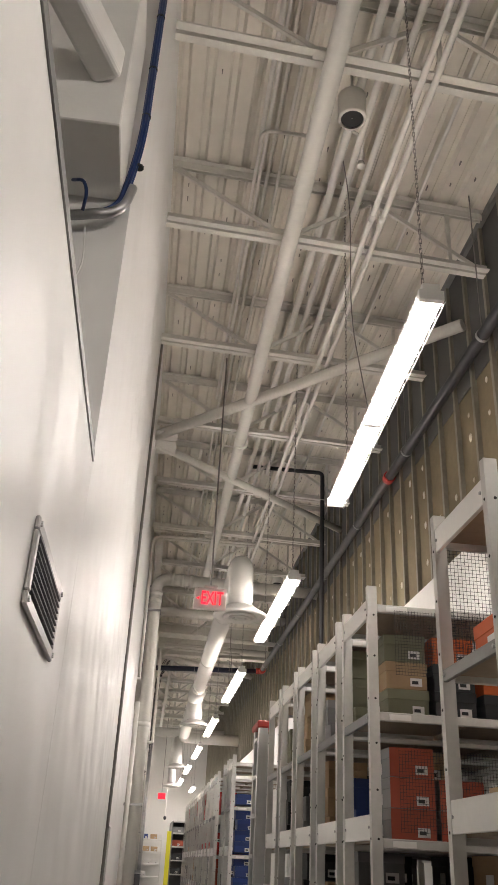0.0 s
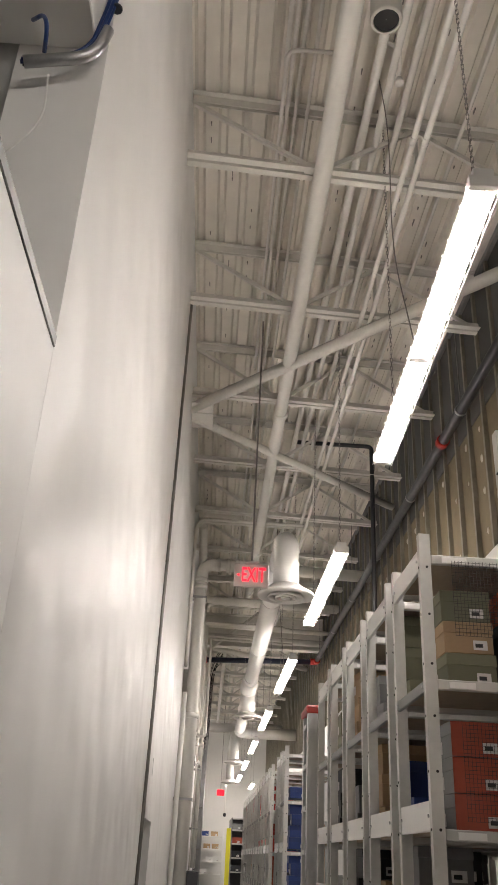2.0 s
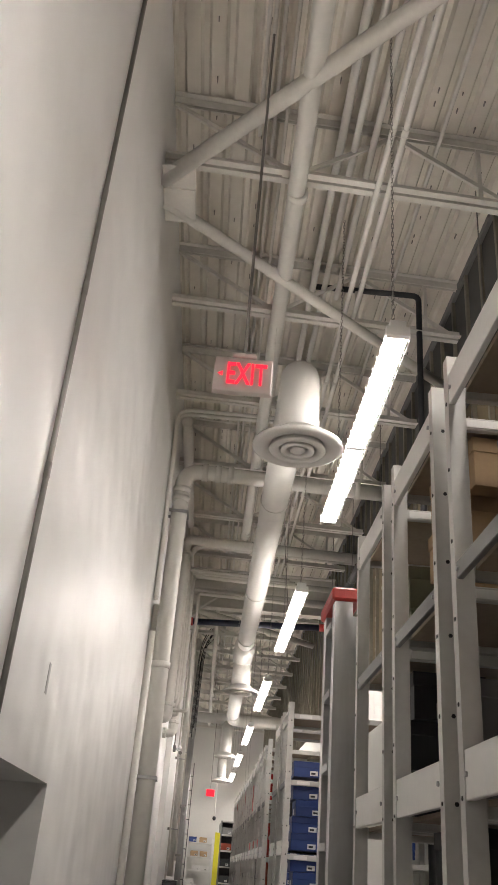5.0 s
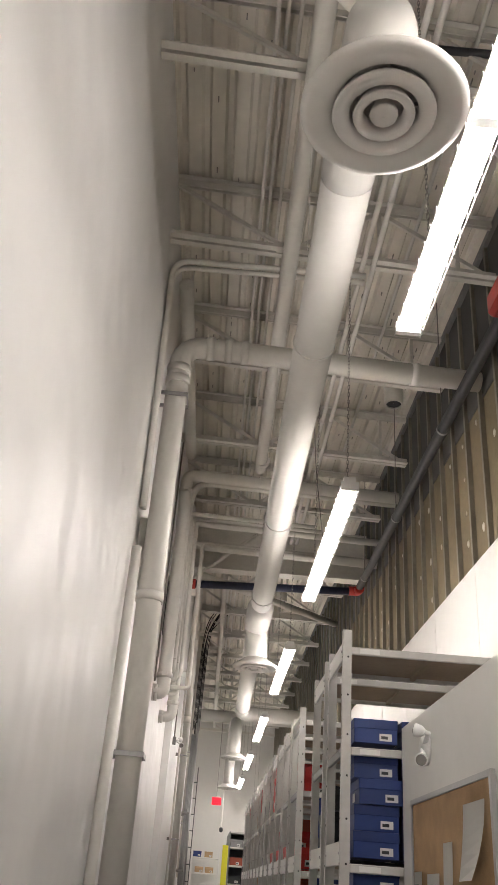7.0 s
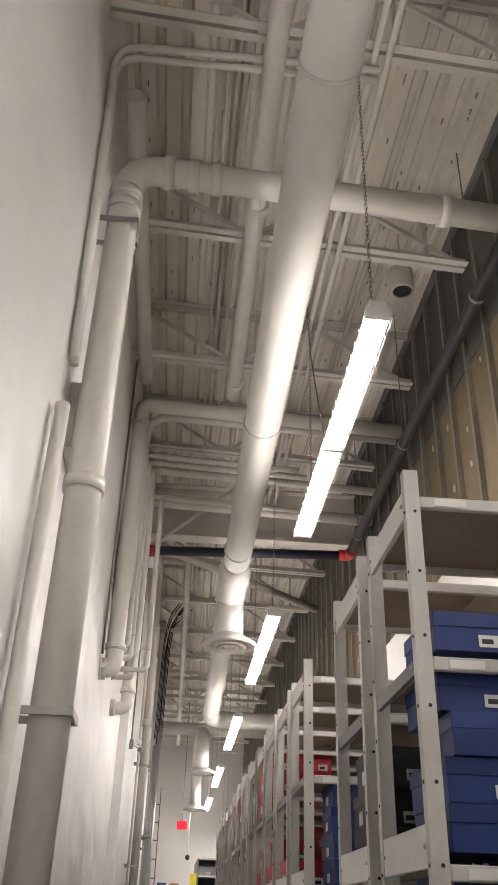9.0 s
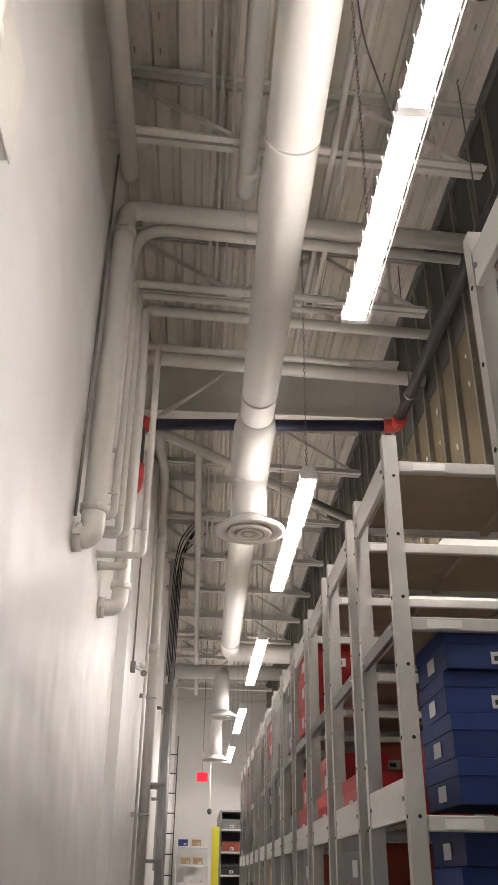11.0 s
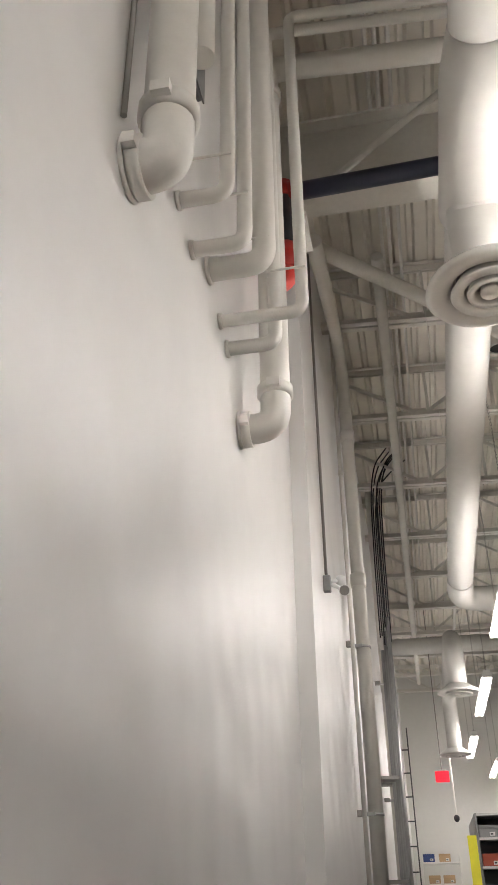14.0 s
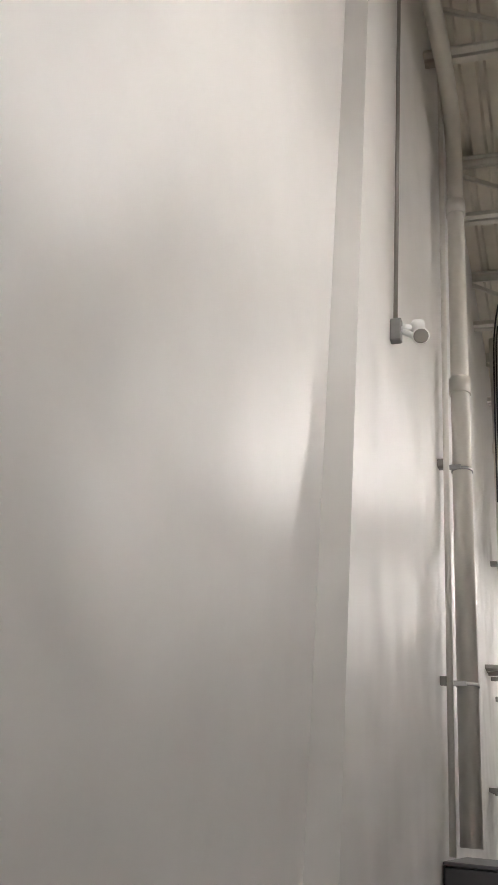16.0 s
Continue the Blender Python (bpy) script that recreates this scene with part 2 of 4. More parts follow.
# ---- structure ----
structure("floor", boxes((-3.2, 2.6, Y0, Y1 + 0.2, -0.15, 0)), M_FLOOR, "worn grey sealed concrete floor", "floor")
wall_west = structure("wall_west", boxes(
    (WX - 0.25, WX, 1.10, 5.49, 0, DECK + 0.1), (WX - 0.25, WX, 5.49, 6.48, 1.67, DECK + 0.1),
    (WX - 0.25, WX, 6.48, 16.36, 0, DECK + 0.1), (WX - 0.25, WN, 16.362, Y1, 0, DECK + 0.1)),
    M_WALL, "tall glossy white painted wall with faint waves", "wall")
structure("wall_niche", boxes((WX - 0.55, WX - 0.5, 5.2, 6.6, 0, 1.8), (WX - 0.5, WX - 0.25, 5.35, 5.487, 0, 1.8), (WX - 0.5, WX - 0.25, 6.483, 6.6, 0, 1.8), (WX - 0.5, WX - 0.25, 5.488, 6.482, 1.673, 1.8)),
          M_GREY, "grey lining of a recess in the wall", "recess")
structure("wall_low", boxes((WX - 0.06, WX, Y0, 1.098, 0, 2.475)), M_WALL, "lower glossy white painted partition wall", "wall")
structure("trim", boxes((WX - 0.07, WX + 0.004, Y0, 1.096, 2.477, 2.505), (WX - 0.07, WX - 0.05, Y0, 1.096, 2.506, 2.54)), M_STUD, "dented steel track capping the low wall", "trim")
structure("wall_return", boxes((-2.6, WX - 0.252, 1.12, 1.32, 0, DECK), (-2.8, -2.6, Y0, 1.32, 0, DECK)), M_GREY, "plain grey walls of the recess above the partition", "wall")
structure("wall_header", boxes((-2.6, WX - 0.03, 0.76, 1.098, 3.48, 4.3), bevel=0.004), M_GYP, "boxed white header across the recess", "header")
structure("wall_south", boxes((-2.8, 2.4, Y0 - 0.2, Y0, 0, DECK + 0.1)), M_GYP, "plain white end wall", "wall")
structure("wall_north", boxes((-0.87, 2.4, Y1, Y1 + 0.2, 0, DECK + 0.1)), M_GYP, "white painted far end wall", "wall")


def deck_mesh():
    bm = bmesh.new()
    prof, x = [], -2.9
    while x < 2.4:
        prof += [(x, 0.0), (x + 0.095, 0.0), (x + 0.115, 0.04), (x + 0.15, 0.04), (x + 0.17, 0.0)]
        x += 0.17
    rows = [[bm.verts.new((px, y, DECK + pz)) for px, pz in prof] for y in (Y0, Y1)]
    for i in range(len(prof) - 1):
        bm.faces.new((rows[0][i], rows[0][i + 1], rows[1][i + 1], rows[1][i]))
    box(bm, -2.9, 2.4, Y0, Y1, DECK + 0.05, DECK + 0.2)
    bm.faces.ensure_lookup_table()
    plain = len(bm.faces)
    rnd = random.Random(3)
    for k in range(420):
        px, py = -0.5 + 0.17 * rnd.randrange(14) + 0.02, rnd.uniform(-3, 14)
        box(bm, px, px + 0.007, py, py + rnd.uniform(0.02, 0.05), DECK - 0.015, DECK + 0.002)
    bm.faces.ensure_lookup_table()
    for f in bm.faces[plain:]:
        f.material_index = 1
    return bm


structure("ceiling", deck_mesh(), M_DECK, "off-white painted corrugated steel roof deck", "ceiling").data.materials.append(M_CHAIN)

wall_east = structure("wall_east", boxes((EX, EX + 0.15, Y0, Y1, 0, DECK + 0.1)), M_TAN, "unfinished wall of tan sheathing between steel studs", "wall")
structure("wall_lining", boxes(*[(EX - 0.07, EX - 0.041, y, y + 1.215, 0, 3.687) for y in np.arange(Y0, Y1 - 1, 1.22)]), M_GYP, "white painted wallboard lining with a bare top edge", "wall")
stud_me = None
for i, y in enumerate(np.arange(Y0 + 0.2, Y1, 0.405)):
    if stud_me is None:
        s = part("stud", extrude([(EX - 0.002, y - 0.02), (EX - 0.04, y - 0.02), (EX - 0.04, y + 0.02), (EX - 0.037, y + 0.02), (EX - 0.037, y - 0.017), (EX - 0.002, y - 0.017)], 2, 0, DECK), M_STUDW, wall_east)
        stud_me, stud_y = s.data, y
    else:
        s = new("stud", stud_me)
        s.parent, s.location = wall_east, (0, y - stud_y, 0)
        LOC[s.name] = Vector((0, 0, 0))
rnd = random.Random(8)
bm = bmesh.new()
for y in np.arange(Y0 + 0.4, 24, 0.405):
    for z in (3.95, 4.25, 4.55, 4.85):
        if rnd.random() < 0.6:
            w, zz = rnd.uniform(0.015, 0.03), z + rnd.uniform(-0.06, 0.06)
            lathe(bm, (0, 0, 0), [(0.001, 0), (w, 0), (w * 0.7, 0.006), (0.001, 0.008)], 8)
            n0 = 32
            vs = list(bm.verts)[-n0:]
            for v in vs:
                v.co = Vector((EX - 0.002 - v.co.z, y + rnd.uniform(-0.002, 0.002) + v.co.x, zz + v.co.y * 1.4))
part("filler_dabs", bm, M_DAB, wall_east, "pale dabs of filler on the sheathing", kind="stuff")
# added dark sheet: shade between the studs near the roof, as colour
part("upper_sheathing", boxes((EX - 0.012, EX - 0.004, Y0, Y1, 5.0, DECK - 0.002)), M_SHADESH, wall_east, "dark grey sheet giving the shade between the studs near the roof")
part("top_track", boxes((EX - 0.05, EX - 0.013, Y0, Y1, DECK - 0.06, DECK - 0.002)), M_STUD, wall_east)


# ---- roof steel ----
def joist(y):
    t = thing("roof_joist", "off-white painted open-web steel roof joist", "joist", (0, y, 5.75), "roof joists")
    x0, x1 = WX + 0.004, EX - 0.052
    for sgn in (-1, 1):
        part("top_chord", extrude([(y + sgn * 0.012, 6.27), (y + sgn * 0.012, 6.2), (y + sgn * 0.02, 6.2), (y + sgn * 0.02, 6.262), (y + sgn * 0.058, 6.262), (y + sgn * 0.058, 6.27)], 0, x0, x1), M_STEEL, t)
        part("bottom_chord", extrude([(y + sgn * 0.012, 5.73), (y + sgn * 0.012, 5.66), (y + sgn * 0.062, 5.66), (y + sgn * 0.062, 5.668), (y + sgn * 0.02, 5.668), (y + sgn * 0.02, 5.73)], 0, x0, x1), M_STEEL, t)
    nodes = [(x0 + 0.01, 6.2), (0.3, 5.69), (1.0, 6.2), (x1 - 0.05, 5.69)]
    for (ax, az), (bx, bz) in zip(nodes, nodes[1:]):
        part("web_member", beam(bmesh.new(), (ax, y, az), (bx, y, bz), 0.022, 0.035), M_STEEL, t)
    for x in (0.36, 1.0, 1.62):
        part("web_strut", beam(bmesh.new(), (x, y, 5.69), (x, y, 6.21), 0.02, 0.03), M_STEEL, t)
    part("gusset", boxes((0.2, 0.34, y - 0.011, y + 0.011, 5.667, 5.76)), M_STEEL, t)
    return t


J0, JS = 3.67, 1.585
SKEW = 0.07          # the cross members run slightly out of square
jo = joist(J0 - 5 * JS)
for k in range(-4, 19):
    y = J0 + k * JS
    if abs(y - 16.0) > 0.5:
        copy_thing(jo, pose(0, y, 5.75, 0, 0, 4))


def brace(name, a, b, r=0.055):
    t = thing(name, "off-white painted diagonal roof bracing tube", "brace", a, "roof braces")
    bm = rod(a, b, r, 14)
    part("tube", bm, M_STEEL, t, smooth=True)
    part("end_plate", boxes((a[0] - 0.0, a[0] + 0.22, a[1] - 0.16, a[1] + 0.16, a[2] - 0.02 - (0.06 - r), a[2] - 0.008 - (0.06 - r))), M_STEEL, t)
    return t


brace("roof_brace", (WX + 0.01, 6.85, 5.52), (EX - 0.06, 4.35, 5.56))
brace("roof_brace", (WX + 0.01, 7.05, 5.52), (EX - 0.06, 9.1, 5.52), 0.045)
brace("roof_brace", (WX + 0.01, 16.3, 5.3), (EX - 0.06, 18.9, 5.45))
brace("roof_brace", (WX + 0.02, 15.8, 4.86), (0.6, 15.8, 5.88), 0.022)

gd = thing("roof_girder", "off-white painted steel I-beam across the aisle", "girder", (0, 16.0, 5.2), kind="structure")
part("web_plate", boxes((WX + 0.003, EX - 0.052, 15.99, 16.01, 5.222, 5.828)), M_STEEL, gd)
part("flange", boxes((WX + 0.003, EX - 0.052, 15.9, 16.1, 5.2, 5.221)), M_STEEL, gd)
part("flange", boxes((WX + 0.003, EX - 0.052, 15.9, 16.1, 5.829, 5.85)), M_STEEL, gd)


# ---- pipes ----
def pipe(name, pts, r, material, label, bend=0.1, group="", seg=16, bands=(), band_mat=None, category="pipe"):
    t = thing(name, label, category, pts[0], group)
    part("tube", sweep(bmesh.new(), rounded(pts, bend), r, seg), material, t, smooth=True)
    for p, d in bands:
        d = Vector(d).normalized()
        part("coupling", sweep(bmesh.new(), [Vector(p) - d * 0.03, Vector(p) + d * 0.03], r * 1.14, seg), band_mat or material, t, smooth=True)
    return t


RX = EX - 0.055
Yv, Zv, Xv = (0, 1, 0), (0, 0, 1), (1, 0, 0)
pipe("roof_pipe", [(0.325, Y0, 5.55), (0.30, 13.5, 5.55)], 0.062, M_PIPE, "thick white painted pipe along the roof joists", bands=[((0.32, y, 5.55), Yv) for y in (-1.5, 1.4, 6.9, 11.2, 13.3)], seg=20)
for x in (0.865, 0.945):
    pipe("roof_conduit", [(x, Y0, 5.63), (x, 15.85, 5.63)], 0.021, M_PIPE, "slim white painted conduit under the roof joists", group="roof conduits", bands=[((x, y, 5.63), Yv) for y in np.arange(-2.8, 15, 3.05)])
for x, z, r, yb in ((0.60, 6.02, 0.03, 15.0), (0.70, 6.0, 0.025, 15.0), (0.83, 6.02, 0.026, 8.6), (0.02, 6.12, 0.018, 3.2), (0.06, 6.14, 0.014, 30.0), (0.12, 6.14, 0.014, 30.0), (0.2, 6.1, 0.014, 25.0), (1.3, 6.1, 0.016, 14.0)):
    pipe("roof_conduit", [(x, Y0, z), (x, yb, z)], r, M_PIPE, "slim white painted conduit under the roof joists", group="roof conduits", seg=10)
pipe("roof_conduit", [(0.33, 3.05, 6.08), (0.02, 3.05, 6.08), (0.02, 6.9, 6.08)], 0.014, M_PIPE, "slim bent white painted conduit at the roof", 0.08, "roof conduits", 10)
pipe("roof_conduit", [(0.75, 14.2, 5.2), (0.75, 16, 5.9), (0.75, 31, 5.9)], 0.03, M_PIPE, "slim white painted conduit under the roof joists", 0.1, "roof conduits", 10)
pipe("roof_conduit", [(0.0, 17.0, 5.6), (0.0, 31, 5.6)], 0.045, M_PIPE, "white painted pipe along the far roof", 0.1, "roof conduits", 12)

# large drain pipe down the wall
py = 10.55
pa = pipe("drain_pipe", [(RX, py + SKEW * 2.3, 5.10), (-0.465, py, 5.10), (-0.465, py, 0.0)], 0.082, M_PIPE, "thick white painted drain pipe turning down the wall", 0.2, seg=24,
          bands=[((-0.465, py, 3.06), Zv), ((-0.465, py, 4.76), Zv), ((-0.465, py, 4.86), Zv), ((-0.24, py + 0.016, 5.10), Xv), ((-0.1, py + 0.026, 5.10), Xv), ((0.03, py + 0.035, 5.10), Xv), ((1.39, py + 0.13, 5.10), Xv)])
for z in (2.07, 4.6):
    part("strap", boxes((WX + 0.002, -0.376, py - 0.10, py - 0.088, z - 0.015, z + 0.015), (WX + 0.002, -0.376, py + 0.088, py + 0.10, z - 0.015, z + 0.015), (-0.378, -0.368, py - 0.1, py + 0.1, z - 0.015, z + 0.015)), M_GALV, pa)
yp = pipe("roof_pipe", [(-0.49, 10.5, 5.66), (-0.49, 13.5, 5.66)], 0.06, M_PIPE, "white painted pipe beside the wall under the roof", seg=18)
for y in (11.0, 12.9):
    part("hanger_rod", rod((-0.49, y, 5.66), (-0.49, y, DECK + 0.002), 0.006, 6), M_PIPE, yp)
for i, dy in enumerate((0.0, 0.055)):
    pipe("wall_conduit", [(0.9, 10.14 + dy, 5.6 - 0.02 * i), (WX + 0.03, 10.14 + dy, 5.6 - 0.02 * i), (WX + 0.03, 10.24 + dy, 5.3), (WX + 0.03, 10.42 + dy, 3.66)], 0.022, M_PIPE, "slim white painted conduit bending down the wall", 0.16, "wall conduits", 12)
jb = thing("junction_box", "grey painted electrical box on the wall", "junction box", (WX + 0.002, 10.5, 3.3))
part("body", boxes((WX + 0.002, WX + 0.10, 10.62, 11.15, 3.29, 3.66), bevel=0.006), M_STEEL, jb)
part("cover", boxes((WX + 0.101, WX + 0.107, 10.615, 11.155, 3.285, 3.665), bevel=0.002), M_STEEL, jb)
jc = thing("junction_box", "grey painted electrical box between the pipes", "junction box", (WX + 0.002, 13.95, 3.75))
part("body", boxes((WX + 0.002, WX + 0.09, 13.90, 13.99, 3.72, 4.3), bevel=0.005), M_STUD, jc)
part("cover", boxes((WX + 0.091, WX + 0.096, 13.895, 13.995, 3.715, 4.305)), M_STUD, jc)
pipe("wall_conduit", [(WX + 0.014, 13.55, 3.15), (WX + 0.014, 13.55, 5.9)], 0.009, M_CHAIN, "thin dark steel conduit up the white wall", group="wall conduits", seg=8)
pipe("wall_conduit", [(WX + 0.05, 10.26, 3.3), (WX + 0.05, 10.26, 0.0)], 0.032, M_PIPE, "white painted conduit beside the drain pipe", group="wall conduits", seg=14)


def drop_pipe(x, y, top, low, r, label, collar=False, right=RX, name="riser_pipe"):
    t = thing(name, label, "pipe", (x, y, low), "pipes entering the wall")
    bend = max(0.05, r * 1.6)
    part("tube", sweep(bmesh.new(), rounded([(right, y + SKEW * (right - x), top), (x, y, top), (x, y, low), (WX - 0.02, y, low)], bend, 8), r, 20), M_PIPE, t, smooth=True)
    part("escutcheon", sweep(bmesh.new(), [(WX + 0.001, y, low), (WX + 0.014, y, low)], r * 1.25, 20), M_PIPE, t, smooth=True)
    if collar:
        for z in (low + bend + 0.06, top - bend - 0.1):
            part("coupling", sweep(bmesh.new(), [(x, y, z - 0.025), (x, y, z - 0.02), (x, y, z + 0.02), (x, y, z + 0.025)], [r * 1.05, r * 1.2, r * 1.2, r * 1.05], 20), M_PIPE, t, smooth=True)
            part("coupling_bolt", boxes((x - 0.02, x + 0.03, y - r * 1.5, y - r * 1.15, z - 0.018, z + 0.018)), M_PIPE, t)
        part("wall_coupling", sweep(bmesh.new(), [(WX + 0.016, y, low), (WX + 0.05, y, low)], r * 1.2, 20), M_PIPE, t, smooth=True)
        part("coupling_bolt", boxes((WX + 0.016, WX + 0.05, y - r * 1.5, y - r * 1.15, low - 0.018, low + 0.018)), M_PIPE, t)
    return t


drop_pipe(-0.51, 13.64, 5.48, 3.06, 0.068, "thick white painted pipe elbowing into the wall", True)
pipe("roof_pipe", [(RX, 13.98, 5.48), (-0.42, 13.82, 5.48), (-0.48, 13.82, 5.08), (-0.48, 13.82, 3.7)], 0.042, M_PIPE, "white painted pipe sweeping down beside the wall", 0.25, seg=16)
drop_pipe(-0.45, 14.05, 5.18, 3.36, 0.025, "slim white painted pipe entering the wall", right=1.0)
drop_pipe(-0.43, 14.22, 5.2, 3.31, 0.026, "slim white painted pipe entering the wall", right=1.1)
drop_pipe(-0.405, 14.44, 5.23, 3.41, 0.042, "white painted pipe entering the wall")
drop_pipe(-0.298, 14.62, 5.02, 3.32, 0.024, "slim white painted pipe entering the wall", right=1.2)
drop_pipe(-0.42, 14.74, 5.1, 3.28, 0.027, "slim white painted pipe entering the wall", right=0.8)
drop_pipe(-0.465, 14.98, 5.16, 3.06, 0.06, "thick white painted pipe elbowing into the wall", True)
for y, x in ((14.05, -0.45), (14.22, -0.43), (14.44, -0.40), (14.62, -0.30)):
    hb = thing("pipe_hanger", "thin rod hanger holding a pipe off the wall", "hanger", (WX, y, 3.5), "pipe hangers")
    part("hanger_rod", rod((WX - 0.002, y - 0.03, 3.5), (x + 0.02, y - 0.03, 3.5), 0.005, 6), M_PIPE, hb)

nv = thing("sprinkler_main", "dark navy steel pipe with red grooved couplings", "pipe", (0, 15.5, 4.8))
part("tube", rod((-0.45, 15.5, 4.82), (1.74, 15.5, 4.9), 0.05, 18), M_NAVY, nv, smooth=True)
part("coupling", rod((-0.44, 15.5, 4.82), (-0.37, 15.5, 4.822), 0.064, 18), M_RED, nv, "red coupling", smooth=True)
part("drop_leg", rod((-0.47, 15.5, 4.86), (-0.47, 15.5, 4.3), 0.045, 16), M_BLACK, nv, "black drop leg", smooth=True)
part("coupling", rod((-0.47, 15.5, 4.78), (-0.47, 15.5, 4.88), 0.058, 16), M_RED, nv, "red coupling", smooth=True)
part("coupling", rod((-0.47, 15.5, 4.28), (-0.47, 15.5, 4.44), 0.058, 16), M_RED, nv, "red coupling", smooth=True)
part("lower_elbow", sweep(bmesh.new(), rounded([(-0.47, 15.5, 4.3), (-0.47, 15.5, 4.2), (WX + 0.01, 15.5, 4.2)], 0.07), 0.05, 16), M_RED, nv, "red elbow", smooth=True)
part("elbow", sweep(bmesh.new(), rounded([(1.62, 15.5, 4.9), (1.74, 15.5, 4.9), (1.74, 15.36, 4.9)], 0.08), 0.06, 16), M_RED, nv, "red elbow", smooth=True)
wp = pipe("sprinkler_branch", [(1.74, 15.4, 4.92), (1.74, Y0, 4.92)], 0.047, M_DARKPIPE, "dark grey steel pipe along the stud wall")
for y in (6.1,):
    part("coupling", rod((1.74, y - 0.04, 4.92), (1.74, y + 0.04, 4.92), 0.058, 16), M_RED, wp, "red coupling", smooth=True)
for y in np.arange(-4.0, 15.2, 1.9):
    part("pipe_clip", rod((1.74, y - 0.012, 4.92), (1.74, y + 0.012, 4.92), 0.053, 14), M_GALV, wp, "bright pipe clip")
    part("hanger_rod", rod((1.74, y, 4.965), (1.74, y, 6.26), 0.005, 6), M_CHAIN, wp)
pipe("black_pipe", [(0.6, 8.5, 6.05), (1.55, 8.5, 6.05), (1.55, 8.5, 0.0)], 0.026, M_BLACK, "matt black pipe dropping from the roof", 0.06, seg=12)

# ---- air duct ----
du = thing("air_duct", "off-white painted round sheet-metal air duct", "duct", (0.49, 7.1, 4.4))
DX, DZ, DR = 0.445, 4.26, 0.122
part("elbow", sweep(bmesh.new(), rounded([(0.425, 7.06, 3.76), (0.425, 7.06, DZ), (0.43, 7.9, DZ)], 0.3, 6), DR, 28), M_DUCT, du, smooth=True)
part("run", sweep(bmesh.new(), [(0.43, 7.6, DZ), (DX, 14.3, DZ)], DR - 0.003, 32), M_DUCT, du, smooth=True)
for y in (9.2, 11.85, 14.0):
    part("seam_band", sweep(bmesh.new(), [(0.43 + (y - 7.6) * 0.0015, y - 0.008, DZ), (0.43 + (y - 7.6) * 0.0015, y + 0.008, DZ)], DR + 0.004, 32), M_DUCT, du, smooth=True)
part("reducer", sweep(bmesh.new(), [(DX, 14.28, DZ), (DX, 14.5, DZ), (DX, 15.25, DZ)], [DR, DR + 0.03, DR + 0.03], 32), M_DUCT, du, smooth=True)
part("branch", sweep(bmesh.new(), rounded([(0.445, 15.0, DZ), (0.45, 15.18, DZ - 0.06), (0.45, 15.18, 3.84)], 0.2, 6), DR + 0.012, 30), M_DUCT, du, smooth=True)
part("run", sweep(bmesh.new(), [(DX, 15.2, DZ), (0.50, 20.6, DZ)], DR + 0.005, 32), M_DUCT, du, smooth=True)
part("run", sweep(bmesh.new(), rounded([(0.50, 20.4, DZ), (0.51, 21.1, DZ), (RX, 21.1, DZ)], 0.3, 7), DR + 0.01, 28), M_DUCT, du, smooth=True)
for y in (8.4, 11.0, 13.6, 17.4, 19.8):
    part("hanger_strap", boxes((0.302 + 0.0015 * (y - 7.6), 0.304 + 0.0015 * (y - 7.6), y - 0.012, y + 0.012, DZ, 5.75)), M_PIPE, du)
du2 = thing("air_duct", "off-white painted round sheet-metal air duct, far run", "duct", (0.5, 23.3, 4.4))
part("run", sweep(bmesh.new(), rounded([(0.47, 23.3, 3.8), (0.47, 23.3, 4.5), (0.47, 27.2, 4.5), (0.47, 27.2, 3.6)], 0.3), DR, 24), M_DUCT, du2, smooth=True)
part("run", sweep(bmesh.new(), [(-0.6, 25.5, 4.95), (RX, 25.5, 4.95)], 0.13, 24), M_DUCT, du2, smooth=True)


def diffuser(x, y, z, r):
    t = thing("ceiling_diffuser", "round off-white diffuser with concentric rings", "diffuser", (x, y, z), "duct diffusers")
    part("flange", lathe(bmesh.new(), (x, y, z), [(r * 0.56, 0.03), (r * 0.66, -0.004), (r * 0.9, -0.012), (r, 0.0), (r * 0.97, 0.018), (r * 0.62, 0.075), (r * 0.52, 0.1)], 48), M_DUCT, t, smooth=True)
    part("ring", lathe(bmesh.new(), (x, y, z), [(r * 0.40, 0.02), (r * 0.42, -0.018), (r * 0.60, -0.024), (r * 0.62, -0.016), (r * 0.46, 0.05)], 40), M_DUCT, t, smooth=True)
    part("ring", lathe(bmesh.new(), (x, y, z), [(r * 0.24, 0.02), (r * 0.26, -0.026), (r * 0.36, -0.03), (r * 0.37, -0.02), (r * 0.28, 0.04)], 32), M_DUCT, t, smooth=True)
    part("centre_cone", lathe(bmesh.new(), (x, y, z), [(0.002, -0.03), (r * 0.16, -0.026), (r * 0.17, -0.015), (r * 0.1, 0.05)], 24), M_DUCT, t, smooth=True)
    part("throat", lathe(bmesh.new(), (x, y, z), [(0.002, 0.085), (r * 0.5, 0.085)], 24), M_GREY, t)
    for a in (0, math.pi / 2):
        part("spoke", beam(bmesh.new(), (x - r * 0.5 * math.cos(a), y - r * 0.5 * math.sin(a), z + 0.045), (x + r * 0.5 * math.cos(a), y + r * 0.5 * math.sin(a), z + 0.045), 0.008, 0.02), M_DUCT, t)
    return t


d1 = diffuser(0.425, 7.06, 3.68, 0.275)
for x, y, z in ((0.45, 15.18, 3.745), (0.47, 23.3, 3.75), (0.47, 27.2, 3.55)):
    copy_thing(d1, pose(x, y, z))


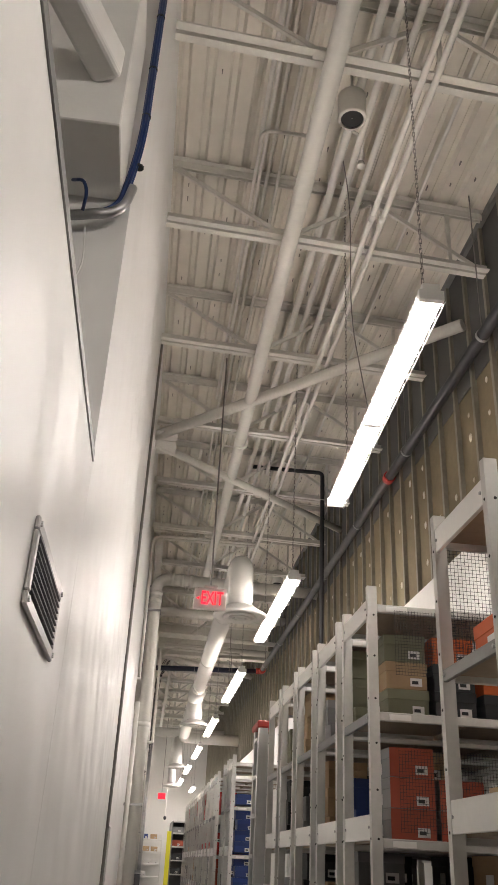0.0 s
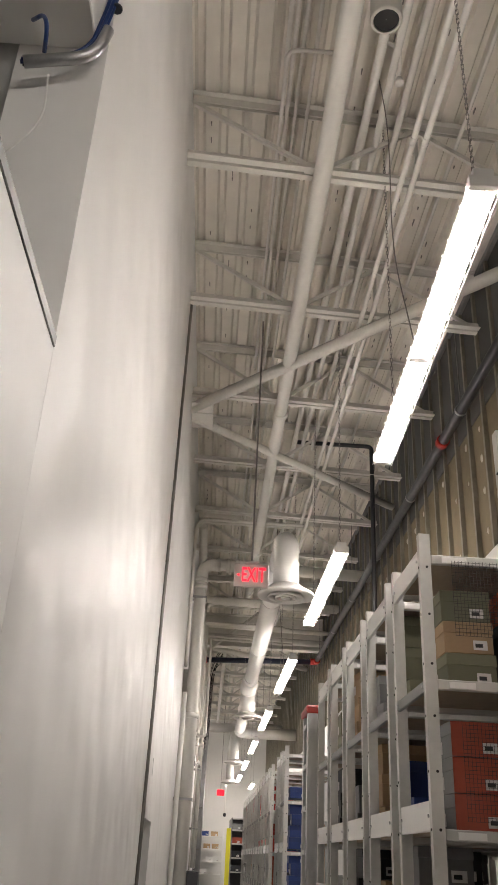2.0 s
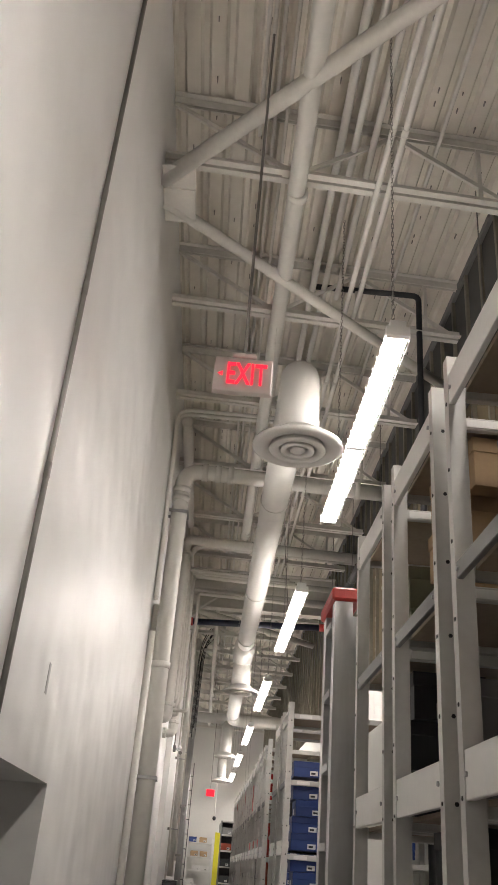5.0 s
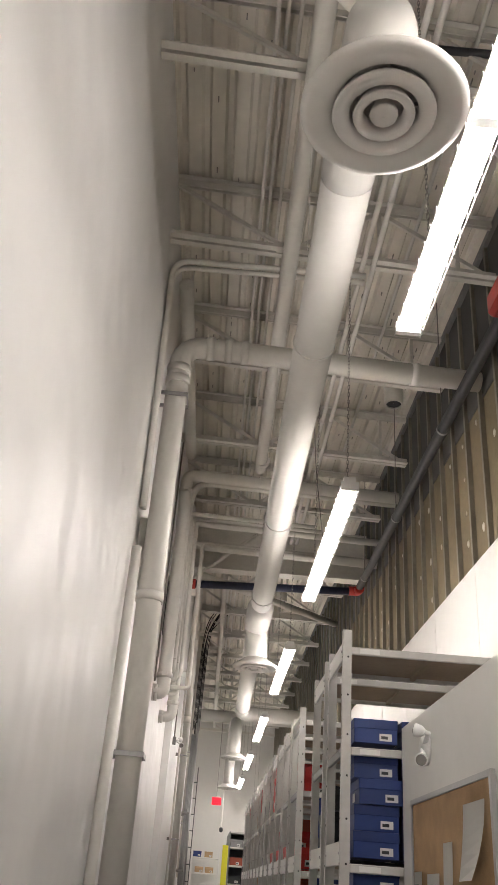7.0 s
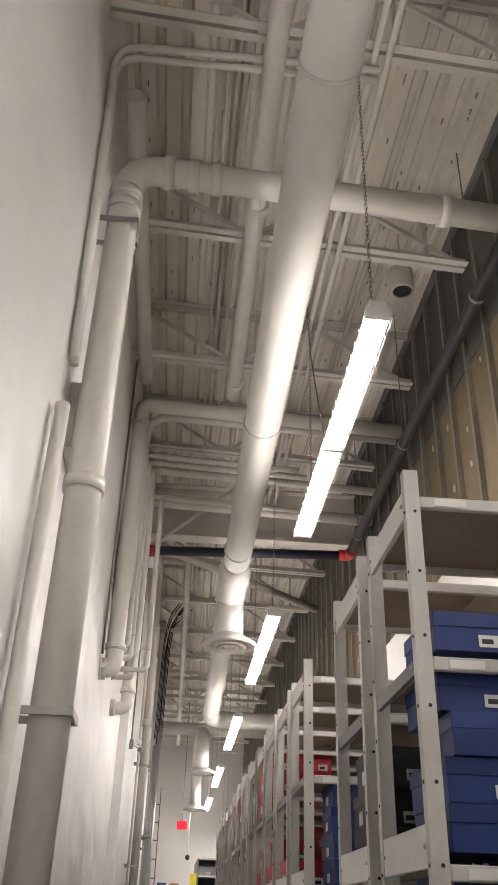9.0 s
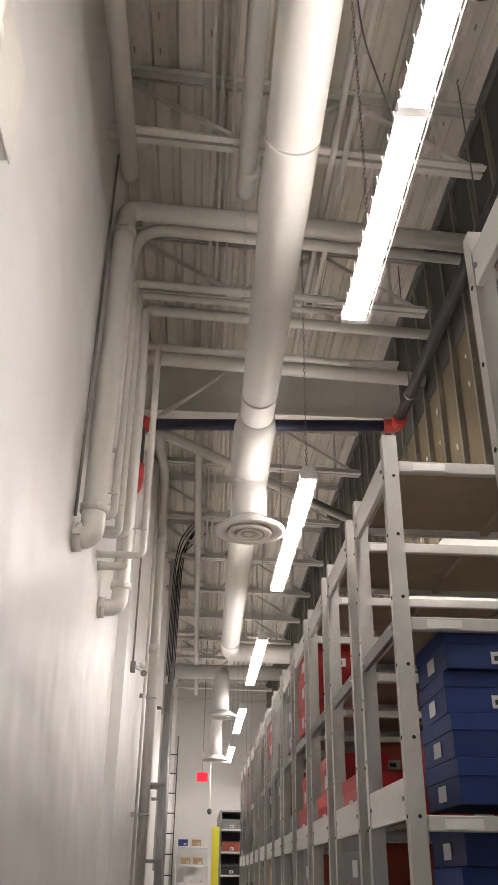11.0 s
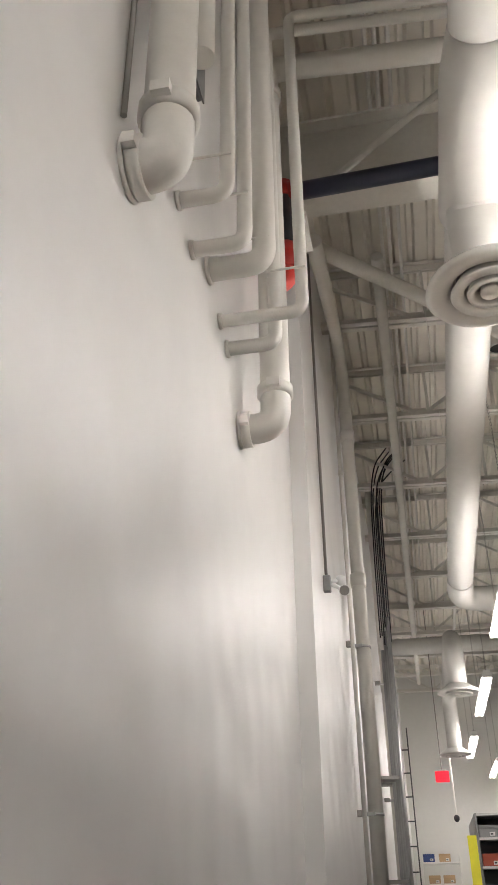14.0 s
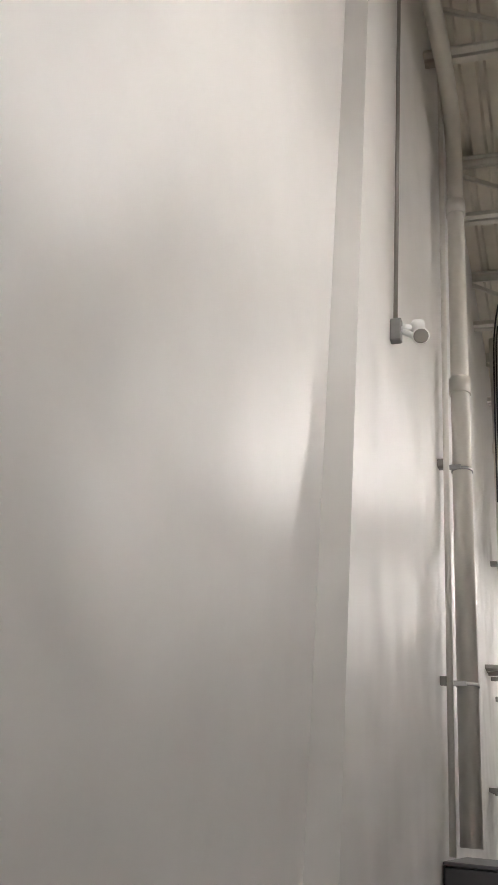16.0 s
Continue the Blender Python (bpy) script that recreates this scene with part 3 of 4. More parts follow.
# ---- strip lights ----
def strip_light(far):
    x, z = 0.785, 3.74
    y0, y1 = far - 2.44, far
    t = thing("strip_light", "lit twin-tube white strip light with wire guard, hung on chains", "strip light", (x, y0, z), "strip lights")
    part("housing", boxes((x - 0.040, x + 0.040, y0, y1, z + 0.036, z + 0.085), bevel=0.002), M_LAMPH, t)
    for e in (y0, y1 - 0.03):
        part("end_plate", boxes((x - 0.058, x + 0.058, e, e + 0.03, z - 0.005, z + 0.05), bevel=0.002), M_LAMPH, t)
    part("lamp_holder", boxes((x - 0.056, x + 0.056, far - 1.24, far - 1.2, z + 0.0, z + 0.037)), M_LAMPH, t)
    for dx in (-0.036, 0.036):
        for a, b in ((y0 + 0.04, far - 1.245), (far - 1.195, y1 - 0.04)):
            part("fluorescent_tube", rod((x + dx, a, z + 0.015), (x + dx, b, z + 0.015), 0.019, 10), M_TUBE, t, "glowing tube", smooth=True)
    bm = bmesh.new()
    for dx in (-0.06, 0.06):
        sweep(bm, [(x + dx, y0, z - 0.012), (x + dx, y1, z - 0.012)], 0.0022, 4)
    for y in np.arange(y0 + 0.05, y1, 0.1):
        sweep(bm, [(x - 0.06, y, z + 0.035), (x - 0.06, y, z - 0.012), (x + 0.06, y, z - 0.012), (x + 0.06, y, z + 0.035)], 0.0018, 4)
    part("wire_guard", bm, M_GUARD, t)
    for y in (y0 + 0.12, y1 - 0.45):
        bm = bmesh.new()
        zz, k = z + 0.085, 0
        while zz < 6.262:
            dx, dy = (0.006, 0) if k % 2 else (0, 0.006)
            sweep(bm, [(x - dx, y - dy, zz), (x - dx, y - dy, zz + 0.034), (x + dx, y + dy, zz + 0.034), (x + dx, y + dy, zz), (x - dx, y - dy, zz)], 0.0018, 3)
            zz += 0.03
            k += 1
        part("chain", bm, M_CHAIN, t)
        part("chain_hook", boxes((x - 0.03, x + 0.03, y - 0.004, y + 0.004, z + 0.086, z + 0.11)), M_GALV, t)
    return t


s0 = strip_light(8.34)
for k in (-2, -1, 2, 3, 4, 5, 6):
    copy_thing(s0, pose(0.785, 4.2 - 2.44 + 4.14 * k, 3.74))
copy_thing(s0, pose(0.70, 4.2 - 2.44, 3.74, 0, 0, -2.0))
copy_thing(s0, pose(1.34, 29.6, 3.74))
for k in (1, 3):
    yy = 4.2 + 4.14 * (k - 1) - 1.0
    pipe("power_cord", [(0.80, yy, 3.84), (0.72, yy + 0.2, 4.8), (0.66, yy - 0.1, 5.5), (0.62, yy, 6.15)], 0.004, M_CHAIN, "thin power cord dropping to a strip light", 0.3, "power cords", 6, category="cord")


# ---- exit signs ----
def words(text, size, depth=0.002):
    cu = bpy.data.curves.new("letters", "FONT")
    cu.body, cu.size, cu.extrude, cu.offset = text, size, depth, size * 0.008
    cu.align_x, cu.align_y = "CENTER", "CENTER"
    tmp = new("letters_tmp", cu)
    me = bpy.data.meshes.new_from_object(tmp.evaluated_get(bpy.context.evaluated_depsgraph_get()))
    bpy.data.objects.remove(tmp)
    return me


def exit_sign(x, y, z, face, k=1.0):
    t = thing("exit_sign", "lit red-lettered exit sign hung from the roof on a rod", "exit sign", (x, y, z), "exit signs")
    part("housing", boxes((x - 0.145 * k, x + 0.145 * k, y - 0.02, y + 0.02, z - 0.096 * k, z + 0.1), bevel=0.006), face, t)
    part("canopy", boxes((x - 0.06, x + 0.06, y - 0.03, y + 0.03, z + 0.101, z + 0.125), bevel=0.005), M_EXITFACE, t)
    part("stem", rod((x, y, z + 0.12), (x, y, DECK + 0.002), 0.008, 8), M_CHAIN, t)
    me = words("EXIT", 0.175 * k, 0.003)
    me.materials.append(M_EXITRED)
    ob = new("letters", me)
    ob.parent = t
    ob.matrix_local = pose(0.016 * k, -0.023, 0, 90, 0, 0) @ Matrix.Diagonal((0.56, 0.98, 1, 1))
    tagged(ob, "glowing red letters")
    bm = bmesh.new()
    v = [bm.verts.new(p) for p in ((x - 0.125 * k, y - 0.024, z), (x - 0.10 * k, y - 0.024, z + 0.014), (x - 0.10 * k, y - 0.024, z - 0.014))]
    bm.faces.new(v)
    part("chevron", bm, M_EXITRED, t)
    return t


exit_sign(0.058, 6.12, 3.555, M_EXITFACE)
exit_sign(0.22, 27.8, 3.28, glow("lit_far_sign", (0.8, 0.015, 0.03), 0.7), 0.8)


# ---- loudspeakers ----
def speaker(x, y, z):
    t = thing("pendant_speaker", "off-white cylindrical speaker with a dark grille", "speaker", (x, y, z), "pendant speakers")
    part("shell", lathe(bmesh.new(), (x, y, z), [(0.072, 0.0), (0.085, 0.0), (0.09, 0.01), (0.09, 0.2), (0.07, 0.225), (0.002, 0.23)], 28), M_STEEL, t, smooth=True)
    part("grille", lathe(bmesh.new(), (x, y, z), [(0.002, 0.012), (0.072, 0.012)], 28), M_HOLE, t, "dark grille")
    part("stem", rod((x, y, z + 0.22), (x, y, 6.26), 0.008, 8), M_STEEL, t)
    return t


sp = speaker(0.53, 2.5, 5.66)
for q in ((1.5, 12.0, 5.62), (0.95, 18.4, 5.6)):
    copy_thing(sp, pose(*q))
sh = thing("fire_sprinkler", "small sprinkler head on a curved drop", "sprinkler", (0.72, 3.1, 5.95))
part("drop", sweep(bmesh.new(), rounded([(0.62, 2.9, 6.02), (0.72, 2.95, 6.02), (0.74, 3.1, 5.95)], 0.05), 0.012, 8), M_PIPE, sh, smooth=True)
part("deflector", lathe(bmesh.new(), (0.74, 3.1, 5.9), [(0.002, 0), (0.03, 0), (0.03, 0.006), (0.02, 0.05), (0.002, 0.055)], 16), M_PIPE, sh, smooth=True)

# ---- wall fittings ----
vg = thing("wall_grille", "grey metal louvred air grille on the white wall", "air grille", (WX, 0.5, 1.82))
y0, y1, z0, z1 = 0.30, 0.775, 1.828, 1.993
for r in ((WX + 0.001, WX + 0.011, y0, y1, z0, z0 + 0.026), (WX + 0.001, WX + 0.011, y0, y1, z1 - 0.026, z1), (WX + 0.001, WX + 0.011, y0, y0 + 0.026, z0 + 0.027, z1 - 0.027), (WX + 0.001, WX + 0.011, y1 - 0.026, y1, z0 + 0.027, z1 - 0.027)):
    part("frame_bar", boxes(r, bevel=0.003), M_GRILLE, vg)
part("backing", boxes((WX + 0.001, WX + 0.003, y0 + 0.026, y1 - 0.026, z0 + 0.026, z1 - 0.026)), M_HOLE, vg)
for z in np.arange(z0 + 0.035, z1 - 0.03, 0.014):
    part("slat", beam(bmesh.new(), (WX + 0.0085, y0 + 0.027, z), (WX + 0.0085, y1 - 0.027, z), 0.009, 0.003), M_SLAT, vg)
for y in (y0 + 0.012, y1 - 0.012):
    for z in (z0 + 0.013, z1 - 0.013):
        part("screw", rod((WX + 0.010, y, z), (WX + 0.015, y, z), 0.006, 8), M_ALU, vg)

pipe("wall_conduit", [(WX + 0.014, 5.32, 0.0), (WX + 0.014, 5.32, 5.72)], 0.011, M_CHAIN, "thin dark steel conduit up the white wall", group="wall conduits", seg=8, bands=[((WX + 0.014, 5.32, z), Zv) for z in (2.6, 3.4, 3.9)])
si = thing("wall_sign", "narrow white notice with red print beside the recess", "sign", (WX, 5.41, 0.9))
part("plate", boxes((WX + 0.001, WX + 0.004, 5.36, 5.475, 0.75, 1.63)), M_PAPER, si)
for k, (za, zb) in enumerate(((1.2, 1.5), (0.85, 1.14))):
    part("printed_band", boxes((WX + 0.0045, WX + 0.0055, 5.40, 5.435, za, zb)), M_RED, si, "red printed band")
ts = thing("tape_strip", "small strip of grey tape on the white wall", "tape", (WX, 6.08, 1.98), "")
part("tape", boxes((WX + 0.0005, WX + 0.0015, 6.06, 6.10, 1.97, 2.09)), M_GREY, ts)

# blue cables round the corner of the wall
cb = thing("cable_bundle", "bundle of blue data cables tied along the wall corner", "cables", (WX, 1.0, 3.4))
for i in range(6):
    o = Vector((0.009 * math.cos(i * 1.05), 0.009 * math.sin(i * 1.05), 0))
    col = M_BLACK if i == 2 else M_BLUE
    part("cable", sweep(bmesh.new(), [p + o for p in rounded([(WX + 0.02, 1.06, 6.2), (WX + 0.015, 1.05, 3.7), (WX - 0.03, 1.04, 3.38), (WX - 0.2, 1.03, 3.33)], 0.25, 8)], 0.0062, 8), col, cb, smooth=True)
part("sleeve", sweep(bmesh.new(), rounded([(WX + 0.005, 1.045, 3.5), (WX - 0.02, 1.04, 3.38), (WX - 0.2, 1.03, 3.33)], 0.1, 6), 0.0175, 14), M_GALV, cb, "bright metal sleeve", smooth=True)
for z in (3.6, 3.85, 4.1, 4.4, 4.7, 5.0):
    part("cable_tie", rod((WX + 0.016, 1.052, z), (WX + 0.0165, 1.052, z + 0.007), 0.0168, 10), M_BLACK, cb)
pipe("loose_cable", [(-0.80, 1.0, 3.46), (-0.755, 0.95, 3.42), (-0.735, 0.94, 3.36), (-0.75, 1.0, 3.335)], 0.006, M_BLUE, "loose blue data cable hanging in the recess", 0.1, seg=8, category="cable")
pipe("loose_cable", [(-0.74, 1.04, 3.3), (-0.72, 1.02, 3.1), (-0.8, 1.0, 2.95)], 0.003, M_PAPER, "thin white wire hanging in the recess", 0.1, seg=6, category="cable")
def rounded_bar(a, b, w, h):
    """A rectangular hollow section with rounded edges."""
    bm = beam(bmesh.new(), a, b, w, h)
    bmesh.ops.bevel(bm, geom=bm.edges[:], offset=0.018, segments=3, affect="EDGES", profile=0.5)
    return bm


bl = thing("recess_beam", "short white painted beam in the recess above the wall", "beam", (-0.9, 0.5, 3.9))
part("beam_body", rounded_bar((-0.70, 0.757, 3.72), (-1.03, 0.02, 3.74), 0.105, 0.13), M_GYP, bl)

# emergency light with its conduit
em = thing("emergency_light", "twin-head emergency light on the white wall", "emergency light", (WN, 16.9, 2.95))
part("back_box", boxes((WN + 0.001, WN + 0.045, 16.90, 16.94, 3.04, 3.14), bevel=0.004), M_STUD, em)
for tip, way in ((Vector((-0.392, 16.88, 3.03)), Vector((0.1, -1, -0.35))), (Vector((-0.405, 16.96, 3.12)), Vector((0.75, 0.6, 0.25)))):
    way.normalize()
    part("arm", sweep(bmesh.new(), [(WN + 0.044, 16.92, 3.09), tip - way * 0.07, tip - way * 0.035], [0.014, 0.011, 0.011], 10), M_LAMPH, em, smooth=True)
    part("lamp_head", sweep(bmesh.new(), [tip - way * 0.045, tip - way * 0.03, tip - way * 0.006, tip], [0.014, 0.03, 0.034, 0.034], 18), M_LAMPH, em, smooth=True)
    part("lens", sweep(bmesh.new(), [tip + way * 0.0006, tip + way * 0.004], [0.029, 0.026], 18), M_LENS, em, "dark clear lens")
pipe("wall_conduit", [(WN + 0.02, 16.92, 3.14), (WN + 0.02, 16.92, 5.9)], 0.009, M_CHAIN, "thin dark steel conduit up the white wall", group="wall conduits", seg=8)


def wall_riser(y, r, low, top, straps, label, sweep_to=None):
    x = WN + 0.03 + r + 0.035
    t = thing("wall_riser", label, "pipe", (x, y, low), "wall risers")
    run = [(x, y, low), (x, y, top)] if sweep_to is None else rounded([(x, y, low), (x, y, top), sweep_to], 0.6, 10)
    part("tube", sweep(bmesh.new(), run, r, 18), M_PIPE, t, smooth=True)
    for z in straps:
        part("strut", boxes((WN + 0.001, WN + 0.06, y - r - 0.09, y - r - 0.05, z - 0.02, z + 0.02)), M_CHAIN, t)
        part("strap", sweep(bmesh.new(), [(x, y, z - 0.008), (x, y, z + 0.008)], r + 0.006, 18), M_GALV, t, smooth=True)
        part("bracket_arm", boxes((WN + 0.001, x, y - r - 0.02, y - r - 0.004, z - 0.012, z + 0.012)), M_GALV, t)
    for z in (3.62, 4.9):
        part("coupling", sweep(bmesh.new(), [(x, y, z - 0.05), (x, y, z + 0.05)], r + 0.009, 18), M_PIPE, t, smooth=True)
    return t


wall_riser(18.42, 0.052, 1.24, 5.75, (1.96, 3.1), "white painted riser pipe sweeping along the wall top", (-0.39, 16.25, 5.15))
pipe("wall_conduit", [(WN + 0.05, 18.27, 1.2), (WN + 0.05, 18.27, 6.2)], 0.016, M_PIPE, "slim white painted conduit beside a riser", group="wall conduits", seg=10, bands=[((WN + 0.05, 18.27, z), Zv) for z in (4.5, 5.9)])
wall_riser(22.2, 0.05, 1.5, 6.2, (2.4, 3.65), "white painted riser pipe strapped to the wall")
for i, (y, top) in enumerate(((21.02, 4.1), (21.1, 3.8), (21.2, 4.0), (21.35, 3.7), (21.6, 3.9), (24.4, 4.6), (26.0, 4.6))):
    x = WN + 0.24 - 0.025 * i
    cd = pipe("wall_conduit", [(x, y, 0.0), (x, y, top)], 0.022, M_GALV, "bright galvanised conduit on the far wall", group="wall conduits", seg=10)
    for z in (1.6, 2.5):
        part("bracket", boxes((WN + 0.001, x - 0.021, y - 0.02, y + 0.02, z - 0.015, z + 0.015)), M_CHAIN, cd)
rnd = random.Random(4)
for i in range(7):
    x, y = WN + 0.16 + 0.018 * i, 21.02 + 0.06 * (i % 4)
    j1, j2 = rnd.uniform(-0.12, 0.12), rnd.uniform(-0.1, 0.15)
    pts = [(x + 0.32 + j2, y + 0.3 + j1, 6.27), (x + 0.16 + j2, y + j1, 5.95 + j2 * 0.6), (x + 0.02, y, 5.6 + j1), (x, y + 0.02, 4.8), (x - 0.01, y + 0.02, 3.95 + j1)]
    pipe("hanging_cable", pts, 0.008, M_BLACK if i % 3 else M_DARKPIPE, "loose black cable drooping down the far wall", 0.3, "hanging cables", 6, category="cable")
tr = thing("cable_tray", "dark steel cable tray on the far wall", "cable tray", (WN, 28, 3.0))
for x in (WN + 0.03, WN + 0.22):
    part("tray_rail", boxes((x, x + 0.02, 26.5, 26.54, 0, 3.9)), M_DARKBOX, tr)
for z in np.arange(0.4, 3.9, 0.35):
    part("tray_rung", boxes((WN + 0.051, WN + 0.219, 26.51, 26.53, z, z + 0.02)), M_DARKBOX, tr)
fb = thing("floor_cabinet", "dark grey metal cabinet standing against the wall", "cabinet", (-0.5, 18.75, 0))
part("body", boxes((WN + 0.005, WN + 0.24, 18.3, 19.3, 0, 1.16), bevel=0.008), M_DARKBOX, fb)
part("top", boxes((WN + 0.003, WN + 0.25, 18.29, 19.31, 1.162, 1.18), bevel=0.004), M_DARKBOX, fb)


# ---- shelving ----
LEVELS = (0.12, 0.60, 1.08, 1.57, 2.08, 2.57)
RX0, RX1, DEPTH = 0.62, 1.86, 0.545


def rack(y0, group):
    t = thing("shelving_unit", "grey-white steel shelving unit with brown hardboard shelves", "shelving", (RX0, y0, 0), group)
    y1 = y0 + DEPTH
    for x in (RX0, RX1 - 0.045):
        for y in (y0, y1 - 0.035):
            p = part("post", extrude([(x + 0.045, y), (x, y), (x, y + 0.035), (x + 0.045, y + 0.035), (x + 0.045, y + 0.027), (x + 0.01, y + 0.027), (x + 0.01, y + 0.008), (x + 0.045, y + 0.008)], 2, 0, 2.66), M_RACK, t)
            if x == RX0:
                bm = bmesh.new()
                for z in np.arange(1.0, 2.65, 0.19):
                    sweep(bm, [(x - 0.0015, y + 0.0175, z), (x + 0.001, y + 0.0175, z)], 0.0055, 6)
                    if y == y0:
                        sweep(bm, [(x + 0.028, y - 0.0015, z), (x + 0.028, y + 0.001, z)], 0.0055, 6)
                part("slot_hole", bm, M_HOLE, p, kind="stuff")
    for z in LEVELS:
        s = part("shelf", boxes((RX0 + 0.05, RX1 - 0.05, y0 + 0.03, y1 - 0.03, z - 0.012, z)), M_BOARD, t, "brown hardboard shelf")
        for y in (y0 + 0.004, y1 - 0.026):
            part("shelf_lip", boxes((RX0 + 0.047, RX1 - 0.047, y, y + 0.022, z - 0.034, z + 0.004), bevel=0.003), M_RACK, s)
        part("label_holder", boxes((RX0 + 0.09, RX0 + 0.19, y0 + 0.0005, y0 + 0.003, z - 0.028, z - 0.004)), M_PAPER, s, "small white label")
        for x in (RX0 + 0.46, RX0 + 0.84):
            part("shelf_rib", boxes((x, x + 0.025, y0 + 0.03, y1 - 0.03, z - 0.03, z - 0.0125)), M_BOARD, s)
        big = abs(z - 1.57) < 0.01 or z > 2.5
        h0, h1 = (z - 0.005, z + 0.095) if z < 2 else (z - 0.06, z + 0.03) if big else (z - 0.04, z + 0.002)
        part("end_beam", boxes((RX0 + 0.002, RX0 + 0.018, y0 + 0.036, y1 - 0.036, h0, h1), bevel=0.002), M_RAIL if big else M_STUD, t, "white end beam" if big else "")
        for y in (y0 + 0.05, y1 - 0.05):
            part("bolt", rod((RX0 - 0.003, y, (h0 + h1) / 2), (RX0 + 0.003, y, (h0 + h1) / 2), 0.006, 8), M_GALV, t)
        part("end_beam", boxes((RX1 - 0.018, RX1 - 0.002, y0 + 0.036, y1 - 0.036, z - 0.045, z + 0.005)), M_RACK, t)
    return t


def end_panel(y0):
    t = thing("end_panel", "white sheet panel closing the lower end of a shelving unit", "panel", (RX0, y0, 0), "end panels")
    part("sheet", boxes((RX0 - 0.008, RX0 - 0.003, y0 + 0.02, y0 + DEPTH - 0.02, 0.1, 1.33), bevel=0.001), M_RAIL, t)
    return t


SHOE = {}


def shoebox(kind, at, turn=0.0, size=(0.2, 0.33, 0.125), label="", group="boxes on the shelves"):
    key = (kind, size)
    w, d, h = size
    if key not in SHOE:
        words_for = {"orange": "bright orange", "brick": "brick-red and grey", "red": "red", "navy": "navy blue", "black": "black", "grey": "grey", "white": "white", "kraft": "brown kraft", "olive": "olive green"}
        t = thing("shoe_box", f"{words_for[kind]} cardboard shoe box with lid on a shelf", "box", at, group)
        x, y, z = at
        part("base", boxes((x - w / 2 + 0.003, x + w / 2 - 0.003, y - d / 2 + 0.003, y + d / 2 - 0.003, z + 0.001, z + h - 0.004), bevel=0.0015), CARTON["grey" if kind == "brick" else kind], t)
        part("lid", boxes((x - w / 2, x + w / 2, y - d / 2, y + d / 2, z + h - 0.045, z + h), bevel=0.0015), CARTON["grey" if kind == "brick" else kind], t)
        if kind == "brick":
            part("front_face", boxes((x - w / 2 - 0.0005, x + w / 2 + 0.0005, y - d / 2 - 0.0012, y - d / 2 - 0.0002, z + 0.002, z + h)), CARTON["brick"], t, "brick-red front")
        part("label_sticker", boxes((x + w * 0.08, x + w * 0.36, y - d / 2 - 0.002, y - d / 2 - 0.0013, z + h * 0.12, z + h * 0.42)), CARTON["white"], t, "white size label")
        part("label_print", boxes((x + w * 0.12, x + w * 0.27, y - d / 2 - 0.0027, y - d / 2 - 0.0021, z + h * 0.2, z + h * 0.32)), CARTON["black"], t, "black print")
        part("end_mark", boxes((x - w / 2 - 0.0015, x - w / 2 - 0.0003, y - d * 0.12, y + d * 0.1, z + h * 0.15, z + h * 0.5)), CARTON["black" if kind in ("white", "grey") else "white"], t, "plain printed patch")
        SHOE[key] = t
        if turn:
            t.rotation_euler = (0, 0, radians(turn))
        return t
    return copy_thing(SHOE[key], pose(*at, 0, 0, turn))


def fill(y0, palette, columns, rnd, levels=(1.08, 1.57, 2.08), empty=0.15, size=(0.2, 0.33, 0.125), inset=0.0, tall=3):
    """Stacks of boxes on the shelves of one unit, from the aisle end inward."""
    w, d, h = size
    for z in levels:
        col = rnd.choice(palette)
        for c in range(columns):
            if rnd.random() < empty:
                continue
            if rnd.random() < 0.5:
                col = rnd.choice(palette)
            n = min(rnd.choice((1, 2, 3, 3)), tall, int(0.46 / h))
            x = RX0 + 0.18 + inset + c * (w + 0.012)
            for k in range(n):
                shoebox(col, (x + rnd.uniform(-0.008, 0.008), y0 + 0.22 + rnd.uniform(-0.03, 0.05), z + 0.0015 + k * (h + 0.001)), rnd.choice((0, 0, 1.5, -2, 3)), size)


r0 = rack(1.18, "shelving units")
rnd = random.Random(11)
BLOCK_1 = (2.60, 3.28, 3.97, 4.64, 5.31)
BLOCK_2 = (9.43, 10.13)
BLOCK_3 = tuple(11.56 + 0.69 * k for k in range(13))
for y in (0.3, -0.5) + BLOCK_1:
    copy_thing(r0, pose(RX0 - 0.025, y, 0))
for y in BLOCK_2 + BLOCK_3:
    copy_thing(r0, pose(RX0 + 0.045, y, -0.03))
pn = end_panel(2.60)
for y in BLOCK_1[1:]:
    copy_thing(pn, pose(RX0 - 0.025, y, 0))
BIG, MID = (0.24, 0.36, 0.15), (0.2, 0.33, 0.125)
fill(1.18, ["orange", "kraft", "white"], 5, rnd, levels=(1.08, 1.57, 2.08), size=MID)
fill(2.60, ["kraft", "black", "kraft"], 5, rnd, levels=(1.08,), size=BIG)
for k in range(3):
    shoebox("brick", (0.80, 2.85, 1.5715 + k * 0.126), 1, MID)
    if k < 2:
        shoebox("brick", (1.03, 2.85, 1.5715 + k * 0.126), -1, MID)
        shoebox("white", (1.25, 2.84, 1.5715 + k * 0.126), 0, MID)
for k, kind in enumerate(("olive", "kraft", "olive")):
    shoebox(kind, (0.80, 2.86, 2.0815 + k * 0.126), 2 - 2 * k, MID)
    shoebox("black" if k < 2 else "orange", (1.03, 2.85, 2.0815 + k * 0.126), -1, MID)
    if k < 2:
        shoebox("orange" if k else "black", (1.26, 2.85, 2.0815 + k * 0.126), 1, MID)
